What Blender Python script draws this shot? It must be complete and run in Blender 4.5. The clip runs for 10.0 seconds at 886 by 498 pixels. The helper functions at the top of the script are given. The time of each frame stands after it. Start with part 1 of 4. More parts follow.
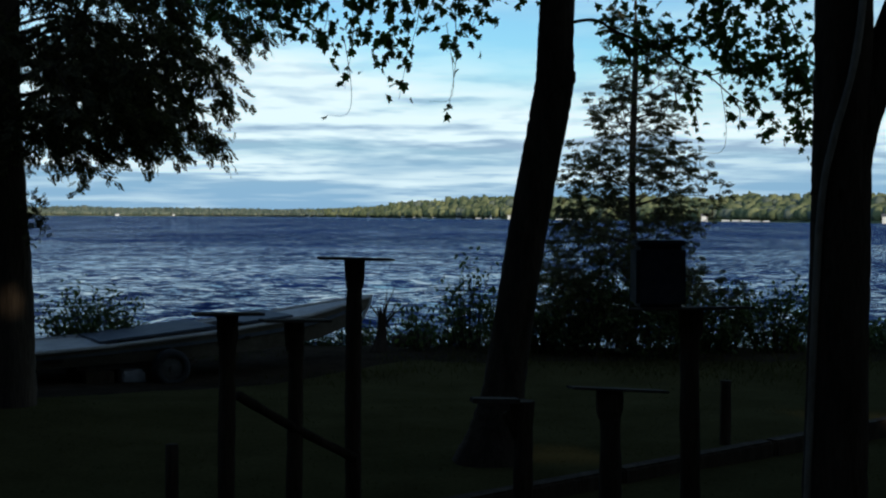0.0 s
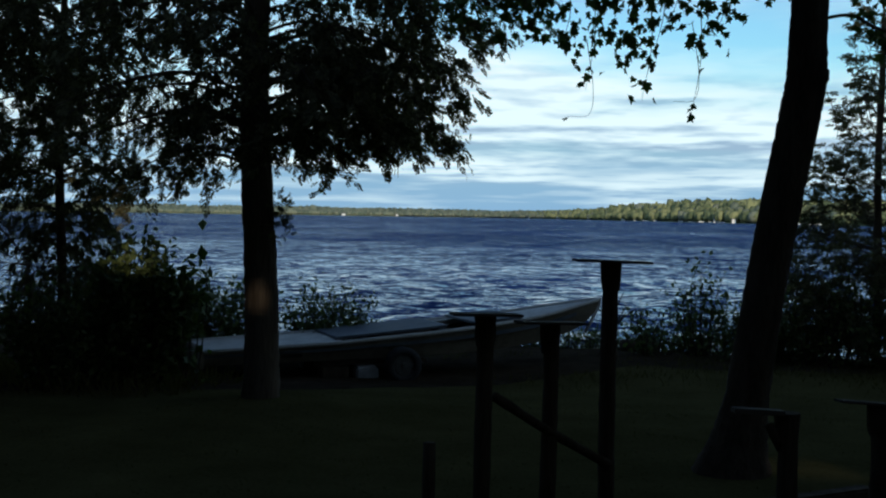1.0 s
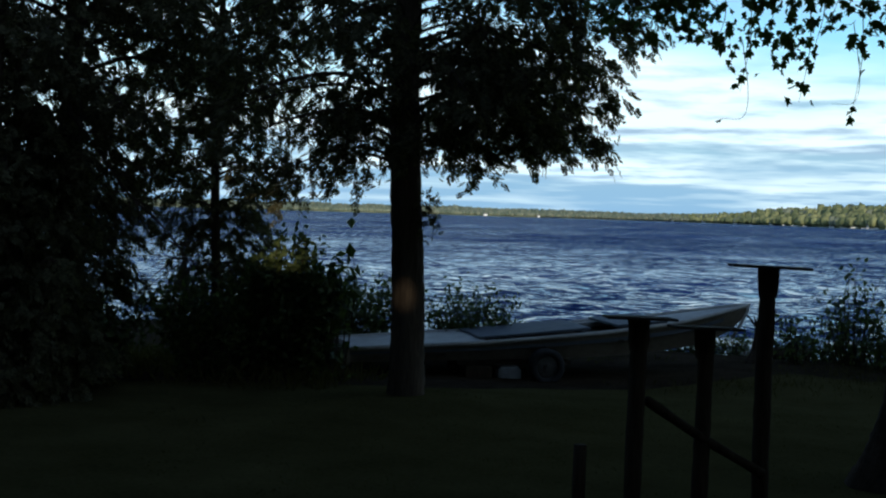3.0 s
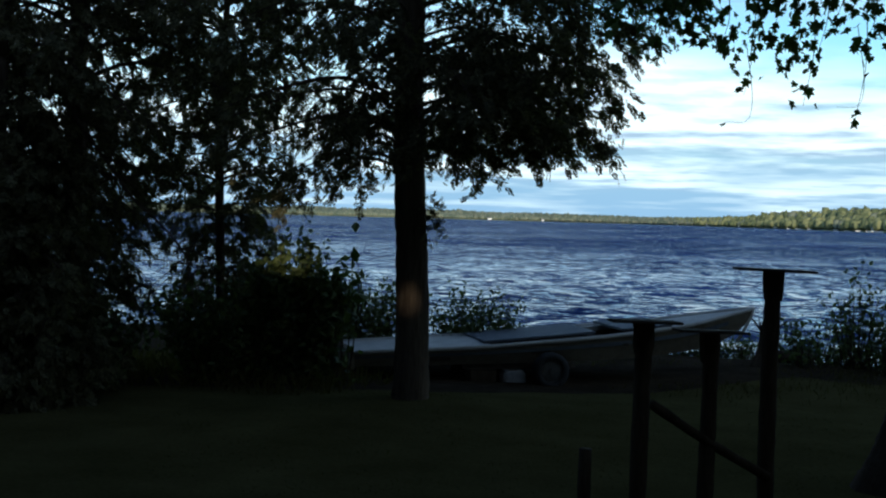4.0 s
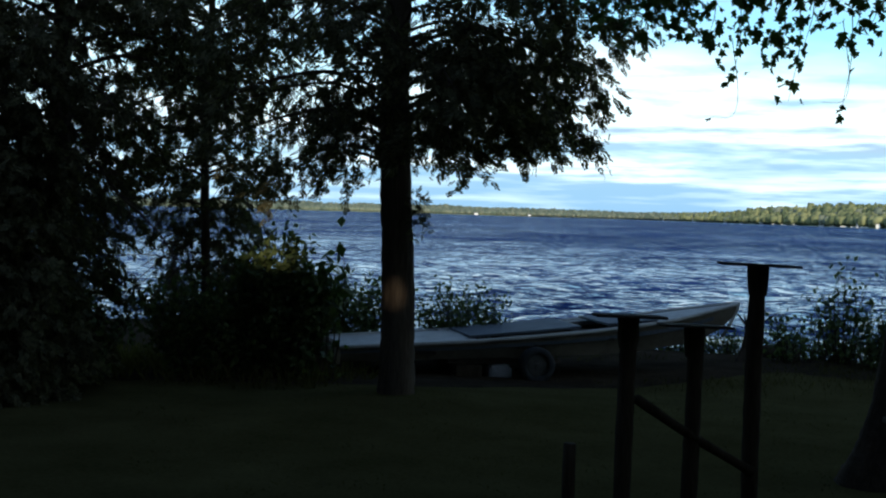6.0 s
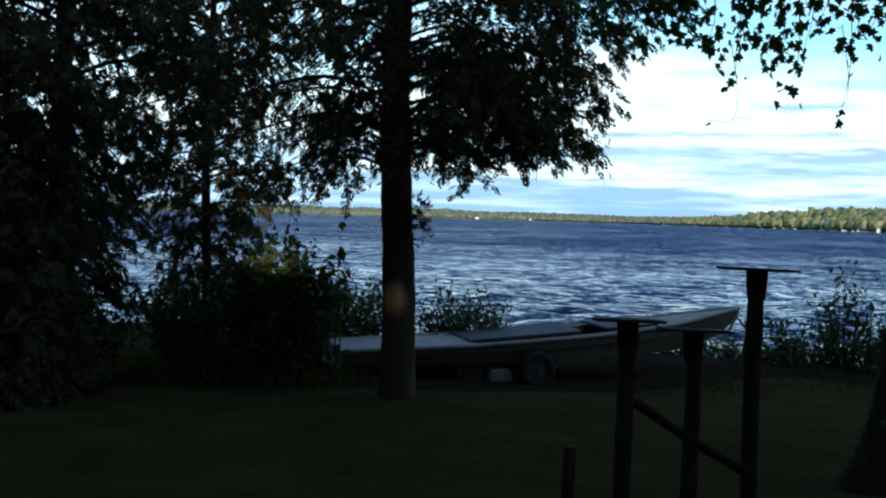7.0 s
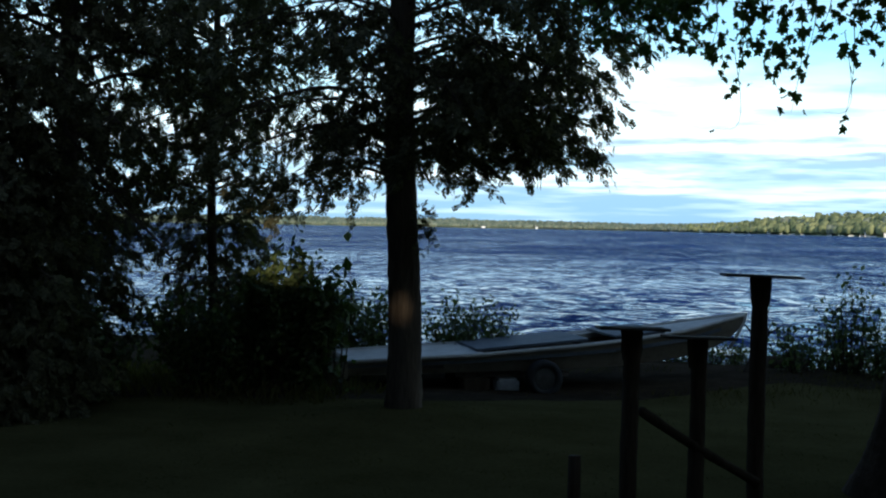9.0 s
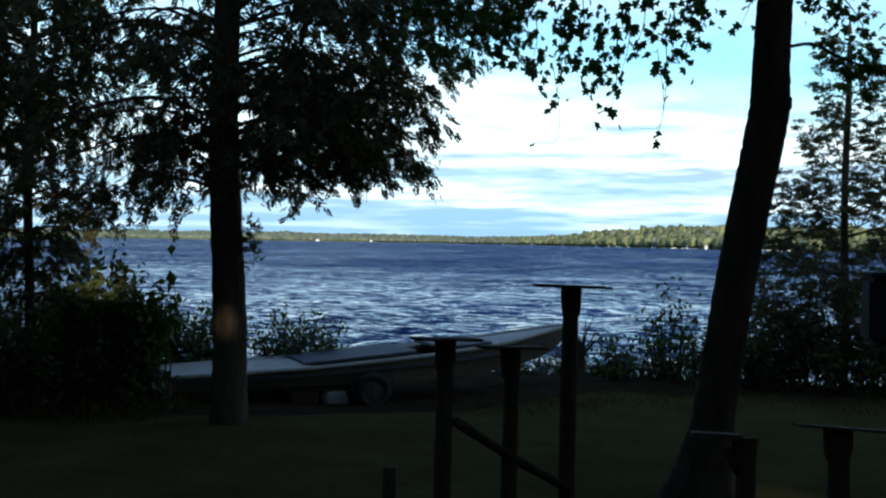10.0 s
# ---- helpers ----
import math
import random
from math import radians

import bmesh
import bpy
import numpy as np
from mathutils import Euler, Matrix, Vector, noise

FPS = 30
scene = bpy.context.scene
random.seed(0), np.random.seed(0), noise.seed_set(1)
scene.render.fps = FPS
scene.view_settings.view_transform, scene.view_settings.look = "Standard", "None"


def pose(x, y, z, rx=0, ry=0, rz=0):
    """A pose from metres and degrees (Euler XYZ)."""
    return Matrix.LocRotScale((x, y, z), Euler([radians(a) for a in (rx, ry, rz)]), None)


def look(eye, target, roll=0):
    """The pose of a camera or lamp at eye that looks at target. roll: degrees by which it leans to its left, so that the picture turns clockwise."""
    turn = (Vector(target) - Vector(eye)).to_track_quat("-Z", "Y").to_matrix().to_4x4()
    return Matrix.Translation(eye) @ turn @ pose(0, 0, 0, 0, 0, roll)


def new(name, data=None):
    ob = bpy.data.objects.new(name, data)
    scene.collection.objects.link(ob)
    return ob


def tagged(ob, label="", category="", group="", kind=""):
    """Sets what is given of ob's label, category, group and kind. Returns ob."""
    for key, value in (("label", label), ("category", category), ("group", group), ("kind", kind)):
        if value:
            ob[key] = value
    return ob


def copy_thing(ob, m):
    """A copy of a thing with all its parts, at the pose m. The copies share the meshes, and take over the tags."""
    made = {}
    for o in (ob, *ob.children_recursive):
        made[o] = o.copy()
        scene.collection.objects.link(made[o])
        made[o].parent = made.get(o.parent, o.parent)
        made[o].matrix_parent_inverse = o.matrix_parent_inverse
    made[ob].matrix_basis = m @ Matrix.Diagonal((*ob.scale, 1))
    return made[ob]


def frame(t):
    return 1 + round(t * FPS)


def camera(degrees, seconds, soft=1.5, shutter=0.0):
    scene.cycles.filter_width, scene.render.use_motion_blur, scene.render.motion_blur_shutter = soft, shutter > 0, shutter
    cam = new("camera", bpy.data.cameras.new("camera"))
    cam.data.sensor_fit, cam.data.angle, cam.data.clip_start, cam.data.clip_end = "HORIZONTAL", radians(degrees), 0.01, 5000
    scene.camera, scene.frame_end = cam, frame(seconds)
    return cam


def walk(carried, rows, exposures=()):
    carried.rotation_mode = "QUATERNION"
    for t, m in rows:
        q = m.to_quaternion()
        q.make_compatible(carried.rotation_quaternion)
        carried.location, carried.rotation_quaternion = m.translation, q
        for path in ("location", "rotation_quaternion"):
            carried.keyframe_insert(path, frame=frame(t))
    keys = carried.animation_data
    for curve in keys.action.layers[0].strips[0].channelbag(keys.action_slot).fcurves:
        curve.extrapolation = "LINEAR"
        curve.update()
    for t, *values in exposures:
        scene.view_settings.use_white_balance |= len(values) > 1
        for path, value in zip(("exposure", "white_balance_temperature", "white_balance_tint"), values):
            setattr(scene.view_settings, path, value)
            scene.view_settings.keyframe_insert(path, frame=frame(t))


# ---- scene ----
cam = camera(40.0, 10.0, soft=2.15)

PATH = [
    (0, (0.011, -0.093, 1.718), (0.0156, 1.9060, 1.6623), 0.2),
    (0.5, (-0.084, -0.039, 1.721), (-0.2364, 1.9553, 1.6783), -0.1),
    (1, (-0.131, -0.049, 1.715), (-0.4835, 1.9188, 1.6593), 0.8),
    (1.5, (-0.149, -0.036, 1.714), (-0.5985, 1.9120, 1.6613), 1.1),
    (2, (-0.16, -0.079, 1.715), (-0.6645, 1.8552, 1.6563), 1.8),
    (2.5, (-0.167, -0.08, 1.715), (-0.7286, 1.8383, 1.6503), 2.0),
    (4, (-0.171, -0.079, 1.714), (-0.7556, 1.8334, 1.6613), 1.5),
    (4.5, (-0.168, -0.069, 1.711), (-0.7426, 1.8464, 1.6473), 1.4),
    (5, (-0.169, -0.064, 1.711), (-0.7246, 1.8563, 1.6423), 1.6),
    (5.5, (-0.171, -0.057, 1.711), (-0.7326, 1.8613, 1.6453), 1.6),
    (7, (-0.16, -0.087, 1.714), (-0.7246, 1.8313, 1.6603), 1.6),
    (7.5, (-0.161, -0.071, 1.713), (-0.7386, 1.8433, 1.6593), 1.7),
    (8, (-0.157, -0.092, 1.715), (-0.7346, 1.8223, 1.6733), 1.5),
    (8.5, (-0.154, -0.07, 1.714), (-0.7146, 1.8493, 1.6793), 1.2),
    (9, (-0.147, -0.088, 1.717), (-0.7226, 1.8273, 1.6783), 1.0),
    (9.5, (-0.132, -0.07, 1.717), (-0.6485, 1.8623, 1.6893), 0.4),
    (10, (-0.08, -0.063, 1.713), (-0.3914, 1.9127, 1.7003), 0.9),
]
EXPOSURES = [(0.0, -0.32), (1.0, -0.28), (2.5, -0.12), (4.0, 0.05), (5.5, 0.22), (7.5, 0.33), (10.0, 0.36)]
walk(cam, [(t, look(eye, target, roll)) for t, eye, target, roll in PATH], EXPOSURES)

# ---------------------------------------------------------------- world and sun
SUN_AZ = radians(163)      # clockwise from +y
SUN_EL = radians(14)


def nodes_of(mat):
    mat.use_nodes = True
    nt = mat.node_tree
    nt.nodes.clear()
    return nt


def N(nt, kind, **sockets):
    n = nt.nodes.new(kind)
    for k, v in sockets.items():
        n.inputs[k.replace("_", " ")].default_value = v
    return n


def ramp(nt, fac, stops):
    r = nt.nodes.new("ShaderNodeValToRGB")
    while len(r.color_ramp.elements) < len(stops):
        r.color_ramp.elements.new(0.5)
    for e, (p, c) in zip(r.color_ramp.elements, stops):
        e.position, e.color = p, (*c, 1) if len(c) == 3 else c
    nt.links.new(fac, r.inputs[0])
    return r.outputs[0]


def maths(nt, op, a, b=None, clamp=False):
    m = nt.nodes.new("ShaderNodeMath")
    m.operation, m.use_clamp = op, clamp
    for i, v in enumerate((a, b)):
        if v is None:
            continue
        if isinstance(v, (int, float)):
            m.inputs[i].default_value = v
        else:
            nt.links.new(v, m.inputs[i])
    return m.outputs[0]


def mixc(nt, fac, a, b, blend="MIX"):
    m = nt.nodes.new("ShaderNodeMix")
    m.data_type, m.blend_type = "RGBA", blend
    for sock, v in ((m.inputs[0], fac), (m.inputs[6], a), (m.inputs[7], b)):
        if isinstance(v, (int, float)):
            sock.default_value = v
        elif isinstance(v, tuple):
            sock.default_value = (*v, 1)
        else:
            nt.links.new(v, sock)
    return m.outputs[2]


def make_world():
    w = bpy.data.worlds.new("sky")
    scene.world = w
    nt = nodes_of(w)
    sky = nt.nodes.new("ShaderNodeTexSky")
    sky.sky_type, sky.sun_disc = "NISHITA", False
    sky.sun_elevation, sky.sun_rotation = SUN_EL, SUN_AZ
    tc = nt.nodes.new("ShaderNodeTexCoord")
    sep = nt.nodes.new("ShaderNodeSeparateXYZ")
    nt.links.new(tc.outputs["Generated"], sep.inputs[0])
    x, y, z = sep.outputs
    # a flat cloud layer: its cells flatten towards the horizon
    high = maths(nt, "MAXIMUM", z, 0.0)

    def layer(rise):
        k = maths(nt, "ADD", high, 0.06 + rise)
        v = nt.nodes.new("ShaderNodeCombineXYZ")
        nt.links.new(maths(nt, "DIVIDE", x, k), v.inputs[0])
        nt.links.new(maths(nt, "DIVIDE", y, k), v.inputs[1])
        v.inputs[2].default_value = 4.7
        return v.outputs[0]

    big = N(nt, "ShaderNodeTexNoise", Scale=0.55, Detail=6.0, Roughness=0.50)
    fine = N(nt, "ShaderNodeTexNoise", Scale=1.9, Detail=6.0, Roughness=0.55)
    for n in (big, fine):
        nt.links.new(layer(0.0), n.inputs["Vector"])
    # the same clouds taken a little higher, so that their tops are bright and their undersides grey
    above = N(nt, "ShaderNodeTexNoise", Scale=0.55, Detail=6.0, Roughness=0.50)
    nt.links.new(layer(0.004), above.inputs["Vector"])
    # cloud cover by height: a blue bank over the far shore, thin bars above it, a bright field, broken higher up
    zz = maths(nt, "MULTIPLY", z, 4.0)
    cover = ramp(nt, zz, [(0.0, (0.0,) * 3), (0.07, (0.10,) * 3), (0.13, (0.23,) * 3), (0.19, (0.28,) * 3), (0.27, (0.35,) * 3), (0.39, (0.34,) * 3), (0.47, (0.25,) * 3), (0.70, (0.15,) * 3), (1.0, (0.10,) * 3)])
    c = maths(nt, "ADD", maths(nt, "SUBTRACT", big.outputs[0], 0.2), cover)
    fac = ramp(nt, c, [(0.35, (0, 0, 0)), (0.49, (0.34,) * 3), (0.68, (1, 1, 1))])
    tint = ramp(nt, z, [(0.10, (1.0, 1.68, 2.05)), (0.45, (0.92, 1.32, 1.80))])
    base = mixc(nt, 1.0, sky.outputs[0], tint, "MULTIPLY")
    bank = ramp(nt, zz, [(0.0, (1, 1, 1)), (0.16, (0.92,) * 3), (0.48, (0, 0, 0))])
    base = mixc(nt, bank, base, (3.3, 6.0, 8.8))
    lit = maths(nt, "ADD", fine.outputs[0], maths(nt, "MULTIPLY", maths(nt, "SUBTRACT", big.outputs[0], above.outputs[0]), 1.6))
    lit = maths(nt, "ADD", lit, ramp(nt, zz, [(0.10, (0.10,) * 3), (0.15, (0.10,) * 3), (0.19, (0.0,) * 3), (0.24, (0.02,) * 3), (0.31, (0.14,) * 3), (0.44, (0.12,) * 3), (0.55, (0.05,) * 3)]))
    cloud = ramp(nt, lit, [(0.36, (4.3, 6.4, 8.5)), (0.50, (7.0, 9.5, 11.2)), (0.65, (10.4, 12.9, 13.6))])
    col = mixc(nt, fac, base, cloud)
    bg = N(nt, "ShaderNodeBackground", Strength=0.095)
    nt.links.new(col, bg.inputs[0])
    out = nt.nodes.new("ShaderNodeOutputWorld")
    nt.links.new(bg.outputs[0], out.inputs[0])


make_world()
sun = new("sun", bpy.data.lights.new("sun", "SUN"))
sun.data.energy, sun.data.angle, sun.data.color = 3.0, radians(0.9), (1.0, 0.86, 0.66)
sun_from = Vector((math.sin(SUN_AZ) * math.cos(SUN_EL), math.cos(SUN_AZ) * math.cos(SUN_EL), math.sin(SUN_EL)))
sun.matrix_world = look(sun_from * 100, (0, 0, 0))


# ---------------------------------------------------------------- materials
def surface(name, dark, light, scale=6.0, rough=0.8, bump=0.3, stretch=(1, 1, 1), metal=0.0, detail_scale=None, island=0.0, translucent=0.0, spec=0.3, coords="Object", bump_dist=0.02):
    """A two-scale mottled surface between two colours, with relief."""
    mat = bpy.data.materials.new(name)
    nt = nodes_of(mat)
    tc = nt.nodes.new("ShaderNodeTexCoord")
    mp = nt.nodes.new("ShaderNodeMapping")
    mp.inputs["Scale"].default_value = stretch
    nt.links.new(tc.outputs[coords], mp.inputs[0])
    a = N(nt, "ShaderNodeTexNoise", Scale=scale, Detail=5.0, Roughness=0.6)
    b = N(nt, "ShaderNodeTexNoise", Scale=detail_scale or scale * 7, Detail=3.0)
    for n in (a, b):
        nt.links.new(mp.outputs[0], n.inputs["Vector"])
    s = maths(nt, "ADD", maths(nt, "MULTIPLY", a.outputs[0], 0.65), maths(nt, "MULTIPLY", b.outputs[0], 0.35))
    if island:
        geo = nt.nodes.new("ShaderNodeNewGeometry")
        s = maths(nt, "ADD", s, maths(nt, "MULTIPLY", maths(nt, "SUBTRACT", geo.outputs["Random Per Island"], 0.5), island))
    col = ramp(nt, s, [(0.32, dark), (0.68, light)])
    p = N(nt, "ShaderNodeBsdfPrincipled", Roughness=rough, Metallic=metal)
    p.inputs["Specular IOR Level"].default_value = spec
    nt.links.new(col, p.inputs["Base Color"])
    if bump:
        bp = N(nt, "ShaderNodeBump", Strength=bump, Distance=bump_dist)
        nt.links.new(s, bp.inputs["Height"])
        nt.links.new(bp.outputs[0], p.inputs["Normal"])
    shader = p.outputs[0]
    if translucent:
        tr = nt.nodes.new("ShaderNodeBsdfTranslucent")
        nt.links.new(mixc(nt, 1.0, col, (1.3, 1.5, 0.7), "MULTIPLY"), tr.inputs[0])
        mx = N(nt, "ShaderNodeMixShader", Fac=translucent)
        nt.links.new(shader, mx.inputs[1])
        nt.links.new(tr.outputs[0], mx.inputs[2])
        shader = mx.outputs[0]
    out = nt.nodes.new("ShaderNodeOutputMaterial")
    nt.links.new(shader, out.inputs[0])
    return mat


def water_material():
    mat = bpy.data.materials.new("lake_water")
    nt = nodes_of(mat)
    tc = nt.nodes.new("ShaderNodeTexCoord")
    mp = nt.nodes.new("ShaderNodeMapping")
    mp.inputs["Scale"].default_value = (0.42, 1.0, 1.0)
    mp.inputs["Rotation"].default_value = (0, 0, radians(-8))
    nt.links.new(tc.outputs["Object"], mp.inputs[0])
    a = N(nt, "ShaderNodeTexNoise", Scale=3.4, Detail=7.0, Roughness=0.68)
    b = N(nt, "ShaderNodeTexNoise", Scale=9.0, Detail=4.0, Roughness=0.6)
    patch = N(nt, "ShaderNodeTexNoise", Scale=0.035, Detail=3.0)
    for n in (a, b, patch):
        nt.links.new(mp.outputs[0], n.inputs["Vector"])
    geo = nt.nodes.new("ShaderNodeNewGeometry")

    def vec(op, u, v):
        n = nt.nodes.new("ShaderNodeVectorMath")
        n.operation = op
        for s, w in ((n.inputs[0], u), (n.inputs[1], v)):
            if w is None:
                continue
            if isinstance(w, tuple):
                s.default_value = w
            else:
                nt.links.new(w, s)
        return n.outputs[0]
    # steep small ripples: the facets lean at random, more along the wind than across it
    r1 = vec("MULTIPLY", vec("SUBTRACT", a.outputs["Color"], (0.5, 0.5, 0.5)), (1.0, 2.3, 0.0))
    r2 = vec("MULTIPLY", vec("SUBTRACT", b.outputs["Color"], (0.5, 0.5, 0.5)), (0.5, 1.0, 0.0))
    gust = N(nt, "ShaderNodeTexNoise", Scale=0.22, Detail=4.0, Roughness=0.6)
    nt.links.new(mp.outputs[0], gust.inputs["Vector"])
    r3 = vec("MULTIPLY", vec("SUBTRACT", gust.outputs["Color"], (0.5, 0.5, 0.5)), (0.15, 0.5, 0.0))
    # wind rows, long down the lake, that roughen or smooth the far water
    rows = nt.nodes.new("ShaderNodeMapping")
    rows.inputs["Scale"].default_value = (1.0, 0.22, 1.0)
    rows.inputs["Rotation"].default_value = (0, 0, radians(14))
    nt.links.new(tc.outputs["Object"], rows.inputs[0])
    lean = vec("ADD", vec("ADD", vec("ADD", r1, r2), r3), (0.0, -0.13, 0.0))
    # far out only the wave fronts show
    at = nt.nodes.new("ShaderNodeSeparateXYZ")
    nt.links.new(tc.outputs["Object"], at.inputs[0])
    out_there = nt.nodes.new("ShaderNodeMapRange")
    for k, v in zip(("From Min", "From Max", "To Min", "To Max"), (22.0, 110.0, 0.0, -0.25)):
        out_there.inputs[k].default_value = v
    nt.links.new(at.outputs[1], out_there.inputs["Value"])
    front = nt.nodes.new("ShaderNodeCombineXYZ")
    nt.links.new(out_there.outputs[0], front.inputs[1])
    lean = vec("ADD", lean, front.outputs[0])
    for size, deep in ((0.30, 0.30), (0.075, 0.30), (0.02, 0.22)):
        row = N(nt, "ShaderNodeTexNoise", Scale=size, Detail=3.0, Roughness=0.6)
        nt.links.new(rows.outputs[0], row.inputs["Vector"])
        lean = vec("ADD", lean, vec("MULTIPLY", vec("SUBTRACT", row.outputs["Color"], (0.5, 0.5, 0.5)), (0.1, deep, 0.0)))
    nrm = vec("NORMALIZE", vec("ADD", geo.outputs["Normal"], lean), None)
    p = N(nt, "ShaderNodeBsdfPrincipled", Roughness=0.07, IOR=1.33)
    nt.links.new(ramp(nt, patch.outputs[0], [(0.35, (0.003, 0.010, 0.055)), (0.7, (0.006, 0.020, 0.100))]), p.inputs["Base Color"])
    nt.links.new(nrm, p.inputs["Normal"])
    out = nt.nodes.new("ShaderNodeOutputMaterial")
    nt.links.new(p.outputs[0], out.inputs[0])
    return mat


WATER = water_material()
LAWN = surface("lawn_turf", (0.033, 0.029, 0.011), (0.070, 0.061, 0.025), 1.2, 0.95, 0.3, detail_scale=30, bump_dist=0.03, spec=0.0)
SHADED_SOIL = surface("shaded_bank_soil", (0.016, 0.012, 0.008), (0.045, 0.034, 0.023), 2.5, 0.95, 0.6, detail_scale=22, bump_dist=0.03, spec=0.0)
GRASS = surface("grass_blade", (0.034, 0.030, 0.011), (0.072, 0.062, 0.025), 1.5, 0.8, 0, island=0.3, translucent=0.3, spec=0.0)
BARK_CEDAR = surface("cedar_bark", (0.024, 0.018, 0.013), (0.105, 0.080, 0.058), 9, 0.92, 0.9, (1, 1, 0.12), spec=0.04, bump_dist=0.03)
BARK_MAPLE = surface("maple_bark", (0.018, 0.013, 0.009), (0.064, 0.048, 0.034), 11, 0.92, 0.9, (1, 1, 0.22), spec=0.04, bump_dist=0.03)
BARK_LIT_EDGE = surface("lit_edge_bark", (0.12, 0.10, 0.08), (0.26, 0.23, 0.19), 14, 0.85, 0.6, (1, 1, 0.3), spec=0.2)
CEDAR_LEAF = surface("cedar_spray", (0.048, 0.046, 0.026), (0.118, 0.108, 0.062), 1.1, 0.75, 0, island=0.5, translucent=0.30, spec=0.06)
MAPLE_LEAF = surface("maple_leaf", (0.030, 0.060, 0.014), (0.075, 0.110, 0.030), 1.4, 0.6, 0, island=0.5, translucent=0.30, spec=0.2)
SHRUB_LEAF = surface("shrub_leaf", (0.028, 0.044, 0.014), (0.082, 0.104, 0.036), 1.4, 0.6, 0, island=0.6, translucent=0.30, spec=0.2)
POST_WOOD = surface("weathered_log", (0.020, 0.015, 0.010), (0.070, 0.052, 0.036), 14, 0.9, 0.8, (1, 1, 0.15), spec=0.04)
BOARD_WOOD = surface("grey_board", (0.026, 0.021, 0.016), (0.066, 0.054, 0.042), 8, 0.85, 0.4, (0.15, 1, 1), spec=0.05)
HULL = surface("dull_hull_paint", (0.11, 0.09, 0.068), (0.20, 0.17, 0.13), 3, 0.75, 0.1, spec=0.12)
GUNWALE = surface("pale_gunwale", (0.30, 0.285, 0.26), (0.46, 0.44, 0.41), 5, 0.65, 0.1, spec=0.15)
TARP = surface("slate_cover", (0.055, 0.065, 0.080), (0.115, 0.125, 0.140), 4, 0.7, 0.4, spec=0.1)
RUBBER = surface("tyre_rubber", (0.012, 0.012, 0.012), (0.030, 0.030, 0.030), 20, 0.85, 0.3)
STEEL = surface("rusty_steel", (0.06, 0.045, 0.035), (0.16, 0.13, 0.11), 18, 0.6, 0.3, metal=0.4)
RIM = surface("galvanised_rim", (0.06, 0.055, 0.05), (0.13, 0.125, 0.12), 12, 0.5, 0.2, metal=0.6)
STONE = surface("shore_stone", (0.05, 0.047, 0.043), (0.15, 0.14, 0.13), 5, 0.85, 0.5, island=0.5)
PALE_GREY = surface("pale_grey", (0.22, 0.22, 0.22), (0.40, 0.40, 0.39), 9, 0.8, 0.4)
BOX_PAINT = surface("box_paint", (0.014, 0.016, 0.021), (0.034, 0.037, 0.045), 6, 0.8, 0.2, spec=0.1)
# for the unseen wall added against the sun
BLOCKER_TAN = surface("blocker_tan", (0.15, 0.11, 0.08), (0.24, 0.18, 0.13), 3, 0.8, 0.3)
# haze is mixed into both far greens, paler and greyer, most in the second
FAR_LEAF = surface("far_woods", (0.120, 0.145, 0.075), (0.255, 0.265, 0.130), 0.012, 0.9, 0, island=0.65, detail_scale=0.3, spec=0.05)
FAR_HAZED = surface("far_hazed_woods", (0.10, 0.13, 0.10), (0.19, 0.21, 0.155), 0.012, 0.9, 0, island=0.5, detail_scale=0.3, spec=0.05)
FAR_WALL = surface("far_cottage_wall", (0.70, 0.70, 0.68), (0.82, 0.82, 0.80), 0.5, 0.7, 0)
FAR_ROOF = surface("far_cottage_roof", (0.10, 0.09, 0.09), (0.20, 0.18, 0.17), 0.5, 0.8, 0)


# ---------------------------------------------------------------- mesh helpers
class Shape:
    """Collects vertices and faces of one mesh."""

    def __init__(self):
        self.v, self.f = [], []

    def add(self, verts, faces):
        n = len(self.v)
        self.v.extend(tuple(p) for p in verts)
        self.f.extend(tuple(i + n for i in face) for face in faces)

    def tube(self, pts, radii, n=8, rough=0.0, caps=True):
        pts = [Vector(p) for p in pts]
        rings = []
        side = Vector((1, 0, 0))
        for i, p in enumerate(pts):
            d = (pts[min(i + 1, len(pts) - 1)] - pts[max(i - 1, 0)]).normalized()
            if abs(d.dot(side)) > 0.9:
                side = Vector((0, 1, 0))
            u = (side - d * side.dot(d)).normalized()
            w = d.cross(u)
            ring = []
            for k in range(n):
                a = 2 * math.pi * k / n
                r = radii[i] * (1 + (random.uniform(-rough, rough) if rough else 0))
                ring.append(p + (u * math.cos(a) + w * math.sin(a)) * r)
            rings.append(ring)
        faces = []
        for i in range(len(rings) - 1):
            for k in range(n):
                a, b = i * n + k, i * n + (k + 1) % n
                faces.append((a, b, b + n, a + n))
        if caps:
            faces.append(tuple(range(n - 1, -1, -1)))
            faces.append(tuple(range((len(rings) - 1) * n, len(rings) * n)))
        self.add([p for r in rings for p in r], faces)

    def box(self, lo, hi, m=None):
        vs = [Vector((x, y, z)) for z in (lo[2], hi[2]) for y in (lo[1], hi[1]) for x in (lo[0], hi[0])]
        if m is not None:
            vs = [m @ p for p in vs]
        self.add(vs, [(0, 2, 3, 1), (4, 5, 7, 6), (0, 1, 5, 4), (2, 6, 7, 3), (0, 4, 6, 2), (1, 3, 7, 5)])

    def mesh(self, name, mat, smooth=False):
        me = bpy.data.meshes.new(name)
        me.from_pydata(self.v, [], self.f)
        me.materials.append(mat)
        if smooth:
            me.shade_smooth()
        me.update()
        return me


